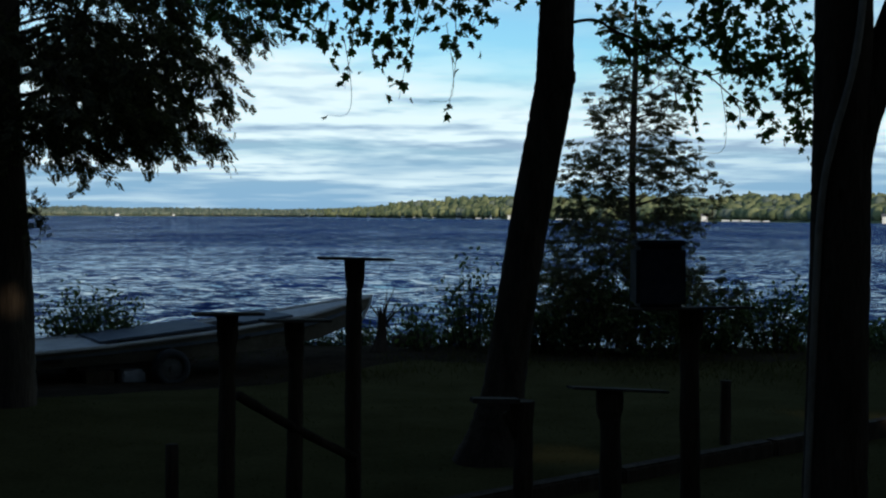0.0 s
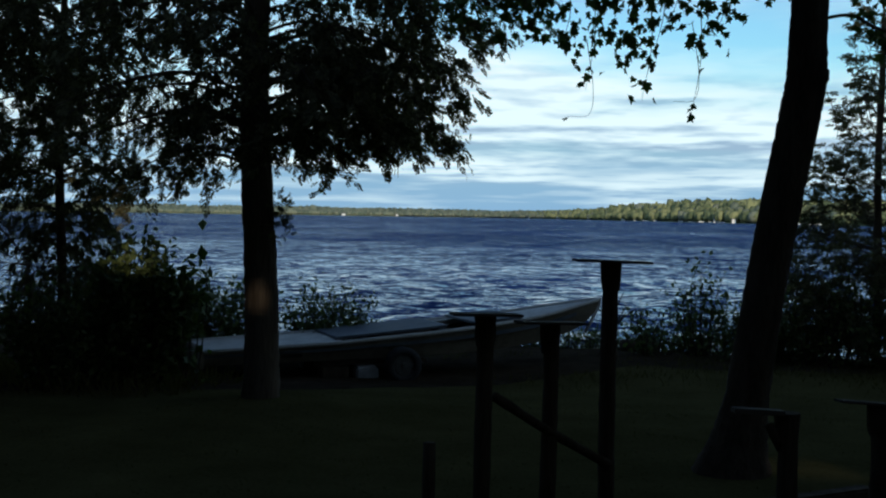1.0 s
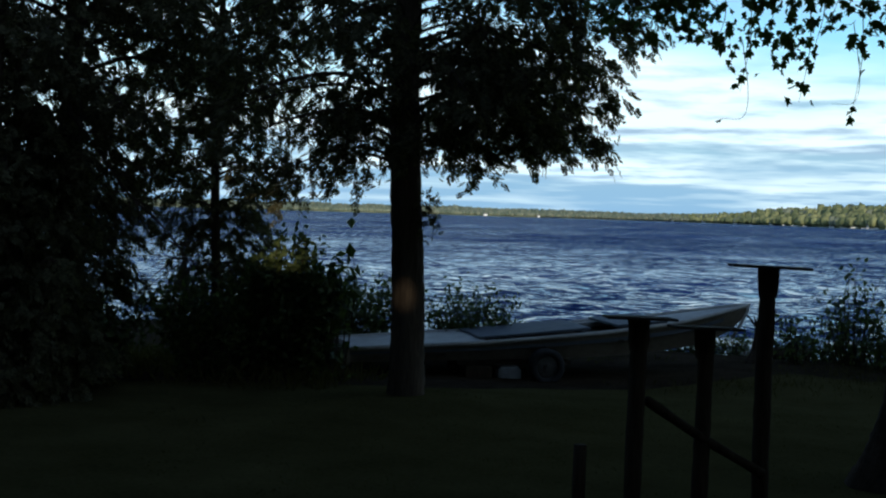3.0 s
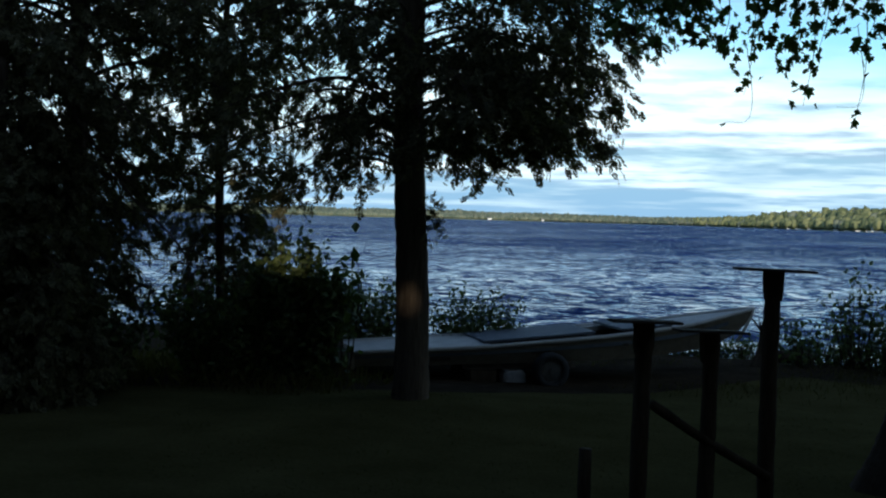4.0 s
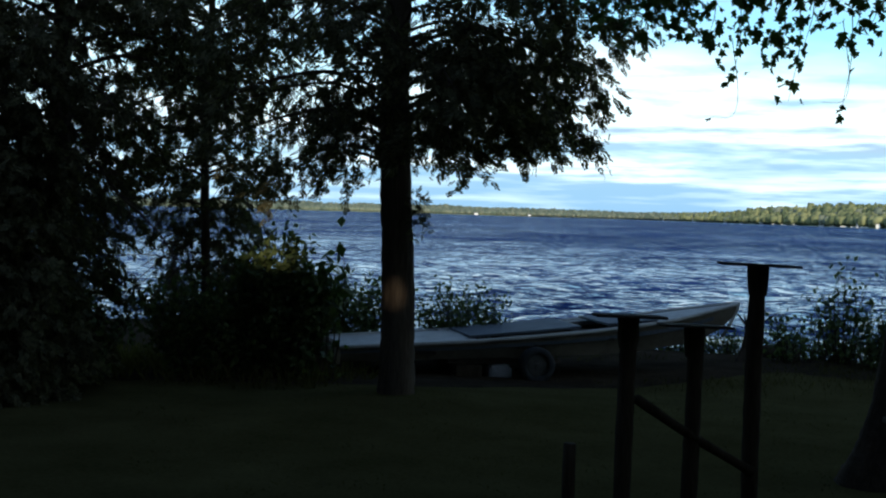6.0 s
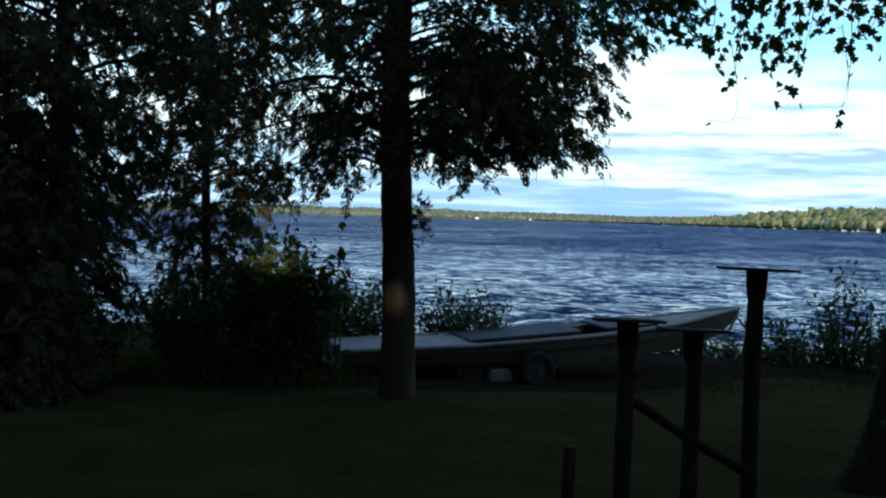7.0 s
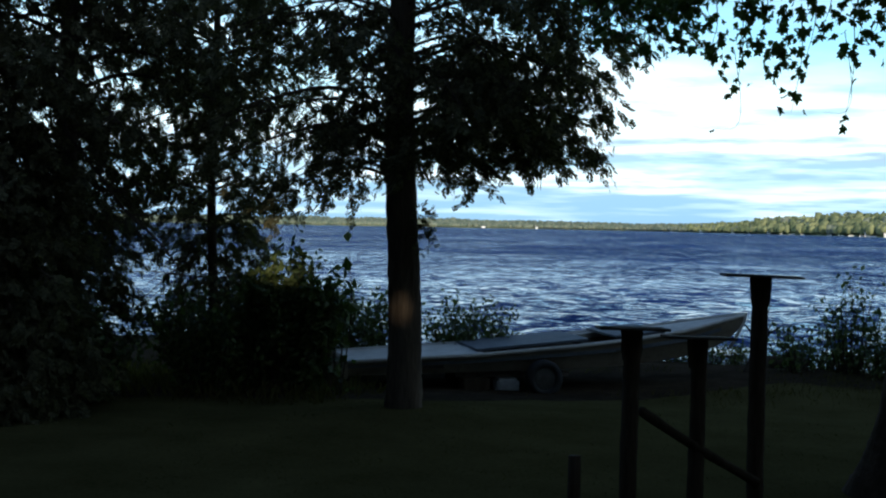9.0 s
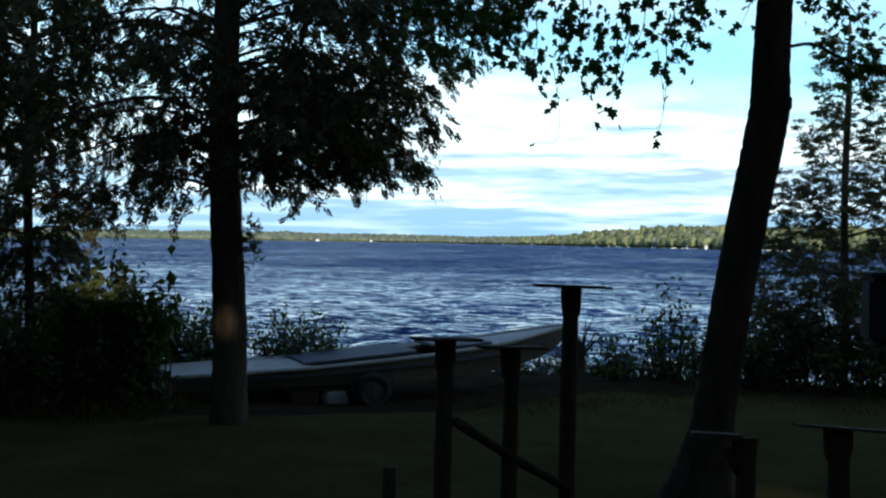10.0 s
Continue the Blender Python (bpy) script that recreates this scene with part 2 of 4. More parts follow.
def part(name, shape, mat, parent, label="", smooth=False):
    ob = new(name, shape.mesh(name, mat, smooth))
    ob.parent = parent
    return tagged(ob, label)


def thing(name, at, label, category, group="", kind=""):
    ob = new(name)
    ob.location = at
    return tagged(ob, label, category, group, kind)


def single(name, shape, mat, at, label, category, group="", kind="", smooth=False):
    ob = new(name, shape.mesh(name, mat, smooth))
    ob.location = at
    return tagged(ob, label, category, group, kind)


def bevel_box(lo, hi, b):
    """A box with rounded edges, as a Shape."""
    bm = bmesh.new()
    bmesh.ops.create_cube(bm, size=1)
    for v in bm.verts:
        v.co = Vector([lo[i] + (v.co[i] + 0.5) * (hi[i] - lo[i]) for i in range(3)])
    bmesh.ops.bevel(bm, geom=bm.edges[:], offset=b, segments=2, affect="EDGES")
    s = Shape()
    bm.verts.index_update()
    s.add([v.co.copy() for v in bm.verts], [[v.index for v in f.verts] for f in bm.faces])
    bm.free()
    return s


def bez(p, n=8):
    """A smooth line through the given points."""
    p = [Vector(q) for q in p]
    q = [2 * p[0] - p[1]] + p + [2 * p[-1] - p[-2]]
    out = []
    for i in range(1, len(q) - 2):
        for k in range(n):
            t = k / n
            a, b, c, d = q[i - 1], q[i], q[i + 1], q[i + 2]
            out.append(0.5 * (2 * b + (c - a) * t + (2 * a - 5 * b + 4 * c - d) * t * t + (3 * b - a - 3 * c + d) * t ** 3))
    return out + [p[-1]]


def rand_dir():
    while True:
        v = Vector((random.uniform(-1, 1), random.uniform(-1, 1), random.uniform(-1, 1)))
        if 0.05 < v.length < 1:
            return v.normalized()


# ---------------------------------------------------------------- ground, lake and far shore
WATER_Z = -0.5
SLOPE = ((-60, 0.0), (8.0, 0.0), (11.0, -0.06), (14.0, -0.24), (17.2, -0.19), (18.1, -0.25), (18.9, -0.56), (24, -1.1), (60, -3.0), (4500, -6.0))


def ground_z(x, y):
    z = float(np.interp(y, [a for a, b in SLOPE], [b for a, b in SLOPE]))
    z += 0.10 * math.exp(-((x + 3.66) ** 2 + (y - 10.4) ** 2) / 1.1)
    if y < 30:
        z += 0.035 * noise.noise((x * 0.35, y * 0.35, 0.0)) + 0.012 * noise.noise((x * 1.7, y * 1.7, 3.0))
    return z


def build_ground():
    xs = [-4500, -900, -200, -70] + [-36 + 0.5 * i for i in range(121)] + [60, 200, 900, 4500]
    ys = [-4500, -900, -200, -60, -20] + [-6 + 0.4 * i for i in range(76)] + [30, 45, 80, 300, 1200, 4500]
    s = Shape()
    s.v = [(x, y, ground_z(x, y)) for y in ys for x in xs]
    n = len(xs)
    s.f = [(j * n + i, j * n + i + 1, (j + 1) * n + i + 1, (j + 1) * n + i) for j in range(len(ys) - 1) for i in range(n - 1)]
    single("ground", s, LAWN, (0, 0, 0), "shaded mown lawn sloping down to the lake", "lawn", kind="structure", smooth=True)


def build_bank():
    """The dark strip between lawn and water: bank soil, and shade under the shrubs as colour."""
    nx, ny = 180, 40
    s = Shape()
    for j in range(ny + 1):
        for i in range(nx + 1):
            x = -13 + 23.0 * i / nx
            edge = float(np.interp(x, [-13, -6, -4, -2.5, -0.5, 10], [9.4, 10.8, 11.7, 13.2, 15.7, 16.1]))
            edge += 0.35 * noise.noise((x * 0.8, 0.0, 7.0)) + 0.15 * noise.noise((x * 3.1, 0.0, 8.0))
            y = edge + (19.4 - edge) * j / ny
            s.v.append((x, y, ground_z(x, y) + 0.018 * min(1.0, j / 2) - 0.006))
    n = nx + 1
    s.f = [(j * n + i, j * n + i + 1, (j + 1) * n + i + 1, (j + 1) * n + i) for j in range(ny) for i in range(nx)]
    single("bank", s, SHADED_SOIL, (0, 0, 0), "dark soil bank between lawn and lake, shrub shade in its colour", "bank", kind="structure", smooth=True)


def build_water():
    ang = np.radians(np.concatenate([[-88, -75, -62, -54], np.linspace(-47, 30, 420), [38, 50, 68, 88]]))
    d = 15.5 * np.exp(np.linspace(0, math.log(4400 / 15.5), 520))
    A, R = np.meshgrid(ang, d)
    X, Y = R * np.sin(A), R * np.cos(A)
    step = R * (math.log(4400 / 15.5) / 520)
    rng = np.random.RandomState(7)
    Z = np.zeros_like(X)
    for i in range(90):
        lam = 0.34 * (3.2 / 0.34) ** rng.rand()
        th = math.radians(-100 + rng.normal() * 55)
        k = 2 * math.pi / lam
        amp = 0.0048 * lam ** 0.85
        ph = rng.rand() * 6.28
        fade = np.clip(lam / (4.5 * step) - 0.6, 0, 1)
        w = k * (X * math.cos(th) + Y * math.sin(th)) + ph
        Z += amp * fade * (np.sin(w) + 0.25 * np.sin(2 * w + 0.6))
    Z *= np.clip((R - 15) / 9, 0.25, 1)
    Z += WATER_Z
    n, m = len(ang), len(d)
    idx = np.arange(n * m).reshape(m, n)
    faces = np.stack([idx[:-1, :-1], idx[1:, :-1], idx[1:, 1:], idx[:-1, 1:]], -1).reshape(-1, 4)[:, ::-1]
    me = bpy.data.meshes.new("water")
    me.from_pydata(np.stack([X, Y, Z], -1).reshape(-1, 3).tolist(), [], faces.tolist())
    me.materials.append(WATER)
    me.shade_smooth()
    tagged(new("water", me), "choppy dark blue lake with small wind waves", "lake", kind="structure")


# the far shore by bearing (degrees to the right of +y), distance and height of its woods
SHORE = ((-75, 900, 9), (-45, 1300, 9), (-30, 1500, 11), (-18, 1500, 11.5), (-12, 1450, 10.5), (-8, 1350, 9), (-5.2, 1150, 8), (-4.0, 1000, 9.4), (-1.5, 850, 12.4), (1.5, 720, 14.2), (3.5, 650, 14), (8, 560, 12.5), (15, 470, 11.5), (22, 400, 11), (40, 330, 12), (75, 300, 13))


def shore(a, k):
    return float(np.interp(a, [s[0] for s in SHORE], [s[k] for s in SHORE]))


def clump_shape():
    """A ragged low crown of a far tree."""
    bm = bmesh.new()
    bmesh.ops.create_icosphere(bm, subdivisions=1, radius=1)
    for v in bm.verts:
        v.co *= 1 + 0.28 * noise.noise(v.co * 1.7 + Vector((random.random() * 9, 0, 0))) + random.uniform(-0.10, 0.10)
    turn = Euler((random.uniform(0, 6), random.uniform(0, 6), 0)).to_matrix()
    for v in bm.verts:
        v.co = turn @ v.co
    bm.verts.index_update()
    out = [v.co.copy() for v in bm.verts], [[v.index for v in f.verts] for f in bm.faces]
    bm.free()
    return out


def build_far_shore():
    shapes = [clump_shape() for i in range(6)]
    s, hazed = Shape(), Shape()
    land = Shape()
    random.seed(11)
    angs = np.linspace(-75, 75, 260)
    for a, b in zip(angs[:-1], angs[1:]):
        q = []
        for c in (a, b):
            r = shore(c, 1)
            u = Vector((math.sin(math.radians(c)), math.cos(math.radians(c)), 0))
            q += [u * (r - 6) + Vector((0, 0, -3)), u * (r + 4) + Vector((0, 0, 0.4)), u * (r + 120) + Vector((0, 0, 4))]
        land.add(q, [(0, 1, 4, 3), (1, 2, 5, 4)])
    a = -52.0
    while a < 34:
        r0, h0 = shore(a, 1), shore(a, 2) * (1 + 0.16 * noise.noise((a * 0.45, 0.0, 5.0)) + 0.10 * noise.noise((a * 1.7, 0.0, 9.0)))
        for depth in range(6):
            r = r0 + 6 + depth * random.uniform(5, 14)
            h = h0 * (0.45 + 0.105 * depth) * random.uniform(0.86, 1.03)
            w = h0 * random.uniform(0.17, 0.28)
            b = math.radians(a + random.uniform(-0.3, 0.3))
            c = Vector((r * math.sin(b), r * math.cos(b), 0))
            vs, fs = random.choice(shapes)
            turn = Matrix.Rotation(random.uniform(0, 6.28), 3, "Z")
            # the hazier colour on the farther shore, yellow-green on the nearer point
            stand = hazed if a < -5.5 + 3.0 * noise.noise((a * 0.8, depth * 2.0, 3.0)) or random.random() < 0.12 else s
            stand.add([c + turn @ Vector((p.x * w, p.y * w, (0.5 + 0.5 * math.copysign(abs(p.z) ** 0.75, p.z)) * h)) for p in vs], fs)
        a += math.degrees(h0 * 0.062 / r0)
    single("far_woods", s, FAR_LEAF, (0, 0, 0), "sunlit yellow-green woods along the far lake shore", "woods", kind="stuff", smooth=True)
    single("far_hazed_woods", hazed, FAR_HAZED, (0, 0, 0), "woods along the farthest lake shore, haze put into their green", "woods", kind="stuff", smooth=True)
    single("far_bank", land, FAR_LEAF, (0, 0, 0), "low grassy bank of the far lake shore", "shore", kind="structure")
    # cottages and docks as pale specks on the shore
    spots = ((-15.1, 9), (-12.6, 5), (-6.4, 4), (-5.0, 7), (-3.6, 5), (-2.9, 4), (-2.0, 5), (0.6, 5), (2.2, 5), (3.0, 4), (12, 5), (20.0, 8), (-19.0, 5))
    for a, w in [(b + 0.25, 0.5 * c) for b, c in spots]:
        r = shore(a, 1) - 5
        cottage = thing("far_cottage", (r * math.sin(math.radians(a)), r * math.cos(math.radians(a)), 0.2), "small white cottage on the far shore", "cottage", "far shore cottages")
        cottage.rotation_euler = (0, 0, -math.radians(a))
        body = Shape()
        body.box((-w / 2, -2, -1.5), (w / 2, 3, 1.5))
        part("wall", body, FAR_WALL, cottage)
        roof = Shape()
        roof.add([(-w / 2 - .3, -2.3, 1.5), (w / 2 + .3, -2.3, 1.5), (w / 2 + .3, 3.3, 1.5), (-w / 2 - .3, 3.3, 1.5), (-w / 2 - .3, 0.5, 2.5), (w / 2 + .3, 0.5, 2.5)],
                 [(0, 1, 5, 4), (2, 3, 4, 5), (0, 4, 3), (1, 2, 5), (0, 3, 2, 1)])
        part("roof", roof, FAR_ROOF, cottage)
    for a0, a1 in ((-1.2, -0.2), (0.9, 2.9), (5.6, 7.5), (13.2, 15.0)):
        for a in np.arange(a0, a1, 0.45):
            r = shore(a, 1) - 9
            dock = Shape()
            L = random.uniform(1.5, 4)
            dock.box((-L / 2, -0.8, 0.0), (L / 2, 0.8, random.uniform(0.2, 0.6)))
            for k in (-1, 1):
                dock.box((k * L * .4 - .1, -0.5, -2.4), (k * L * .4 + .1, 0.5, 0.0))
            ob = single("far_dock", dock, FAR_WALL, (r * math.sin(math.radians(a)), r * math.cos(math.radians(a)), -0.3), "pale dock on the far shore", "dock", "far shore docks")
            ob.rotation_euler = (0, 0, -math.radians(a))


build_ground()
build_bank()
build_water()
build_far_shore()


# ---------------------------------------------------------------- an unseen wall added behind the camera to shade the yard
def build_sun_blocker():
    """An added plain wall blocks the low sun; small openings aim a few sunbeams through."""
    openings = ((0.31, 0.42, 4.30, 4.47), (-1.30, -0.75, 4.90, 5.22), (4.05, 4.7, 2.945, 3.04), (7.3, 9.0, 3.32, 3.50))
    xs = sorted({-27.0, 26.0, *[o[0] for o in openings], *[o[1] for o in openings]})
    zs = sorted({-0.3, 9.6, *[o[2] for o in openings], *[o[3] for o in openings]})
    walls = Shape()
    for x0, x1 in zip(xs[:-1], xs[1:]):
        for z0, z1 in zip(zs[:-1], zs[1:]):
            if not any(o[0] <= x0 and x1 <= o[1] and o[2] <= z0 and z1 <= o[3] for o in openings):
                walls.box((x0, -2.9, z0), (x1, -2.8, z1))
    single("sun_blocker_wall", walls, BLOCKER_TAN, (0, 0, 0), "plain tan wall out of view, added to shade the yard", "wall", kind="structure")


build_sun_blocker()


# ---------------------------------------------------------------- trees
def spray(s, p, d, size):
    """A flat drooping fan of cedar scale leaves."""
    side = d.cross(rand_dir())
    if side.length < 1e-3:
        return
    side.normalize()
    nrm = d.cross(side)
    for k in range(9):
        f = k / 8
        sg = (-1, 1)[k % 2] if k < 8 else 0
        base = p + d * size * 0.60 * f + nrm * size * random.uniform(-0.04, 0.04)
        v = (d + side * sg * random.uniform(0.5, 1.0) + nrm * random.uniform(-0.2, 0.2)).normalized()
        L = size * random.uniform(0.26, 0.42) * (1.1 - 0.3 * f)
        w = L * random.uniform(0.20, 0.28)
        u = v.cross(nrm).normalized() * w
        mid = base + v * L * 0.62
        s.add([base, mid + u, base + v * L, mid - u], [(0, 1, 2, 3)])


def frond(s, p, d, size):
    """A drooping branchlet with sprays to both sides."""
    w = d.cross(Vector((0, 0, 1)))
    w = w.normalized() if w.length > 0.05 else rand_dir()
    L = size * random.uniform(0.9, 1.7)
    for k in range(6):
        f = (k + random.random()) / 6
        q = p + d * L * f + Vector((0, 0, -0.15 * L * f * f)) + rand_dir() * size * 0.12
        v = (d * 0.8 + w * (-1, 1)[k % 2] * random.uniform(0.2, 0.9) + Vector((0, 0, -0.30)) + rand_dir() * 0.45).normalized()
        spray(s, q, v, size * random.uniform(0.8, 1.25) * (1.1 - 0.35 * f))


def cedar(at, height, trunk_r, reach, z_low, seed, n_branch, label, size=0.26, lean=(0, 0), dens=26, group="", droop=0.24, tufts=(), rise=0.0, dip=None, ragged=0.0, thin=1.0, top_seen=4.6, stout=1.0, low=1.35, inner=0.18, gaps=0):
    """reach(z, phi) gives the crown's radius; the tree stands at `at`."""
    random.seed(seed)
    tree = thing("cedar_tree", at, label, "tree", group)
    t = Shape()
    zs = [-0.25, 0.0, 0.12, 0.4, 0.8, 1.4, 2.0, 3.0, 4.5, 6.5, height]
    line = [Vector((lean[0] * z + 0.02 * math.sin(z * 1.7), lean[1] * z + 0.02 * math.cos(z * 1.3), z)) for z in zs]
    rad = [trunk_r * m for m in (1.5, 1.32, 1.18, 1.08, 1.03, 1.0, 0.95, 0.86, 0.7, 0.45, 0.05)]
    fine = bez(line, 8)
    t.tube(fine, [float(np.interp(p.z, zs, rad)) for p in fine], 26, 0.05)
    part("trunk", t, BARK_CEDAR, tree, smooth=True)
    limbs, crown = Shape(), Shape()
    for i in range(n_branch):
        z = z_low + (height - z_low - 0.3) * (i / n_branch) ** low + random.uniform(-0.1, 0.1)
        phi = i * 2.39996 + random.uniform(-0.4, 0.4)
        if ragged:
            phi += random.uniform(-1, 1)
            z += random.uniform(-0.12, 0.12)
        R = reach(z, phi) * random.uniform(0.80 - ragged, 1.05)
        lift = rise * random.uniform(0.2, 1.8)
        if dip and z < z_low + 0.8:
            z += dip(phi)
        if R < 0.15:
            continue
        o = Vector((lean[0] * z, lean[1] * z, z + 0.15))
        u = Vector((math.cos(phi), math.sin(phi), 0))
        w = Vector((-u.y, u.x, 0))
        bend = random.uniform(-0.25, 0.25)
        pts = bez([o, o + u * R * 0.35 + Vector((0, 0, 0.10 * R)), o + u * R * 0.72 + w * bend * R * 0.4 + Vector((0, 0, 0.02 + lift * 0.6 * R)), o + u * R + w * bend * R * 0.6 + Vector((0, 0, (lift - 0.12) * R))], 4)
        r0 = (0.011 + 0.010 * R) * stout
        limbs.tube(pts, [r0 * (1 - 0.85 * k / (len(pts) - 1)) for k in range(len(pts))], 5)
        far_up = z > top_seen          # coarser sprays where the crown is out of sight
        for k in range(int(dens * R * (thin if math.cos(phi) < -0.1 else 1.0) * (0.3 if far_up else 1.0))):
            f = random.uniform(inner, 1.0) ** 0.75
            j = f * (len(pts) - 1)
            a = pts[min(int(j), len(pts) - 2)]
            b = pts[min(int(j), len(pts) - 2) + 1]
            p = a.lerp(b, j - int(j))
            off = w * random.uniform(-1, 1) * (0.10 + 0.22 * R * (1.1 - f)) + Vector((0, 0, random.uniform(-0.26 + rise * 0.5, 0.14 + rise * 0.5)))
            d = (u * random.uniform(0.0, 0.8) + w * random.uniform(-0.8, 0.8) + Vector((0, 0, -random.uniform(0.5, 1.4) * droop * 2))).normalized()
            if k % 2 == 0:
                limbs.tube([p, p + off * 0.6, p + off], [0.006, 0.004, 0.002], 3, caps=False)
            frond(crown, p + off, d, size * random.uniform(0.7, 1.2) * (1.8 if far_up else 1.0))
    if gaps:                           # every so many sprays left out, for light between them
        crown.f = [f for i, f in enumerate(crown.f) if (i // 9) % gaps]
    for q, n in tufts:
        for k in range(n):
            for m in range(5):
                spray(crown, Vector(q) + rand_dir() * 0.09, rand_dir(), 0.085)
    part("branchwork", limbs, BARK_CEDAR, tree)
    part("crown", crown, CEDAR_LEAF, tree, "dark drooping evergreen sprays")
    return tree


def main_reach(z, phi):
    r = float(np.interp(z, [2.35, 2.6, 2.85, 3.1, 3.5, 5.0, 7.5, 10.0], [1.5, 1.86, 2.0, 2.1, 2.45, 2.5, 1.5, 0.2]))
    return r * (1 + 0.07 * math.cos(phi)) * (1 - 0.06 * max(0.0, math.cos(phi)) * float(np.interp(z, [3.1, 3.7], [1, 0])))


cedar((-3.656, 10.4, -0.05), 10.0, 0.146, main_reach, 2.32, 21, 160, "tall cedar with bare trunk and drooping crown on the lawn", size=0.145, lean=(-0.018, 0.0), dens=28, thin=0.33, low=1.6, inner=0.20, stout=0.62, gaps=4, dip=lambda p: -0.36 * max(0.0, -math.cos(p)) + 0.05 * max(0.0, math.cos(p)), tufts=(((0.17, -0.05, 1.86), 6), ((0.20, -0.05, 1.72), 7), ((0.19, -0.05, 1.60), 4)))
cedar((-7.12, 10.3, -0.05), 9.5, 0.11, lambda z, p: float(np.interp(z, [0.4, 1.5, 3, 6, 9.5], [1.0, 1.4, 1.9, 1.8, 0.2])) * (1 - 0.78 * max(0, math.cos(p)) * (z < 2.6)), 0.5, 22, 110, "dark dense cedar beside the lawn with low branches", size=0.15, dens=21, group="cedars beside the lawn")
cedar((-7.75, 9.9, -0.05), 9.0, 0.13, lambda z, p: float(np.interp(z, [0.2, 1.5, 3, 6, 9], [1.1, 1.5, 1.7, 1.5, 0.2])), 0.3, 23, 110, "dark dense cedar beside the lawn with low branches", size=0.15, dens=24, group="cedars beside the lawn")
cedar((-6.95, 13.0, -0.2), 8.0, 0.055, lambda z, p: float(np.interp(z, [0.4, 1.5, 3, 6, 8], [0.5, 0.65, 1.2, 1.3, 0.2])), 0.5, 24, 100, "thin cedar with hanging sprays near the shore", size=0.14, dens=27, group="cedars beside the lawn")
cedar((2.72, 17.0, -0.40), 5.0, 0.055, lambda z, p: float(np.interp(z, [0.1, 0.6, 1.4, 2.0, 2.6, 3.3, 4.2, 5.0], [1.6, 1.65, 1.5, 1.3, 1.05, 0.8, 0.48, 0.12]) * (1.0 + 0.12 * math.sin(7 * z + 3 * p))), 0.15, 25, 150, "young open-crowned cedar at the lake edge", size=0.105, dens=21, droop=-0.02, rise=0.35, ragged=0.35, stout=0.55)


cedar((-7.15, 9.2, -0.05), 3.1, 0.06, lambda z, p: float(np.interp(z, [0.1, 0.8, 1.6, 2.4, 3.1], [0.85, 0.9, 0.75, 0.45, 0.1])), 0.1, 27, 70, "low dense young cedar at the lawn edge", size=0.15, dens=34, group="cedars beside the lawn")


# cedars added out of view on both sides, to keep skylight off the yard
SHADE_CEDAR = cedar((-10.6, 7.6, -0.05), 9.0, 0.13, lambda z, p: float(np.interp(z, [0.2, 1.5, 3, 6, 9], [1.3, 1.8, 2.0, 1.7, 0.2])), 0.3, 26, 70, "dark dense cedar out of view, added to shade the yard", size=0.34, dens=6, group="cedars in the side woods")
for tx, ty, turn in ((-9.6, 4.4, 130), (-9.0, 1.2, 220), (-8.6, -1.0, 300), (-12.0, 11.5, 80), (9.6, -0.8, 20), (9.4, 2.2, 110), (9.6, 5.2, 200), (9.4, 8.2, 280), (10.6, 11.2, 340), (11.5, 14.5, 70)):
    copy_thing(SHADE_CEDAR, pose(tx, ty, -0.05, 0, 0, turn))


def maple_leaf(s, p, d, size):
    """A five-lobed leaf, folded a little along its midrib, its tip along d."""
    side = d.cross(rand_dir())
    if side.length < 1e-3:
        return
    side.normalize()
    n = d.cross(side)
    outline = ((0, 0), (0.30, 0.02), (0.48, 0.22), (0.30, 0.34), (0.52, 0.66), (0.22, 0.62), (0, 1.0), (-0.22, 0.62), (-0.52, 0.66), (-0.30, 0.34), (-0.48, 0.22), (-0.30, 0.02))
    s.add([p + (side * x + d * y + n * (abs(x) * 0.35 - 0.15 * y * y)) * size for x, y in outline] + [p + d * 0.4 * size],
          [(12, i, (i + 1) % 12) for i in range(12)])


def hang(limbs, leaves, pts, r, n, spread, size=0.088, taper=0.3):
    """A twig along pts with leaves about it."""
    line = bez(pts, 5)
    limbs.tube(line, [r * (1 - (1 - taper) * k / (len(line) - 1)) for k in range(len(line))], 4, caps=False)
    for k in range(n):
        p = random.choice(line) + rand_dir() * random.uniform(0, spread)
        d = (rand_dir() * 0.8 + Vector((0, 0, -0.8))).normalized()
        maple_leaf(leaves, p, d, size * random.uniform(0.65, 1.2))


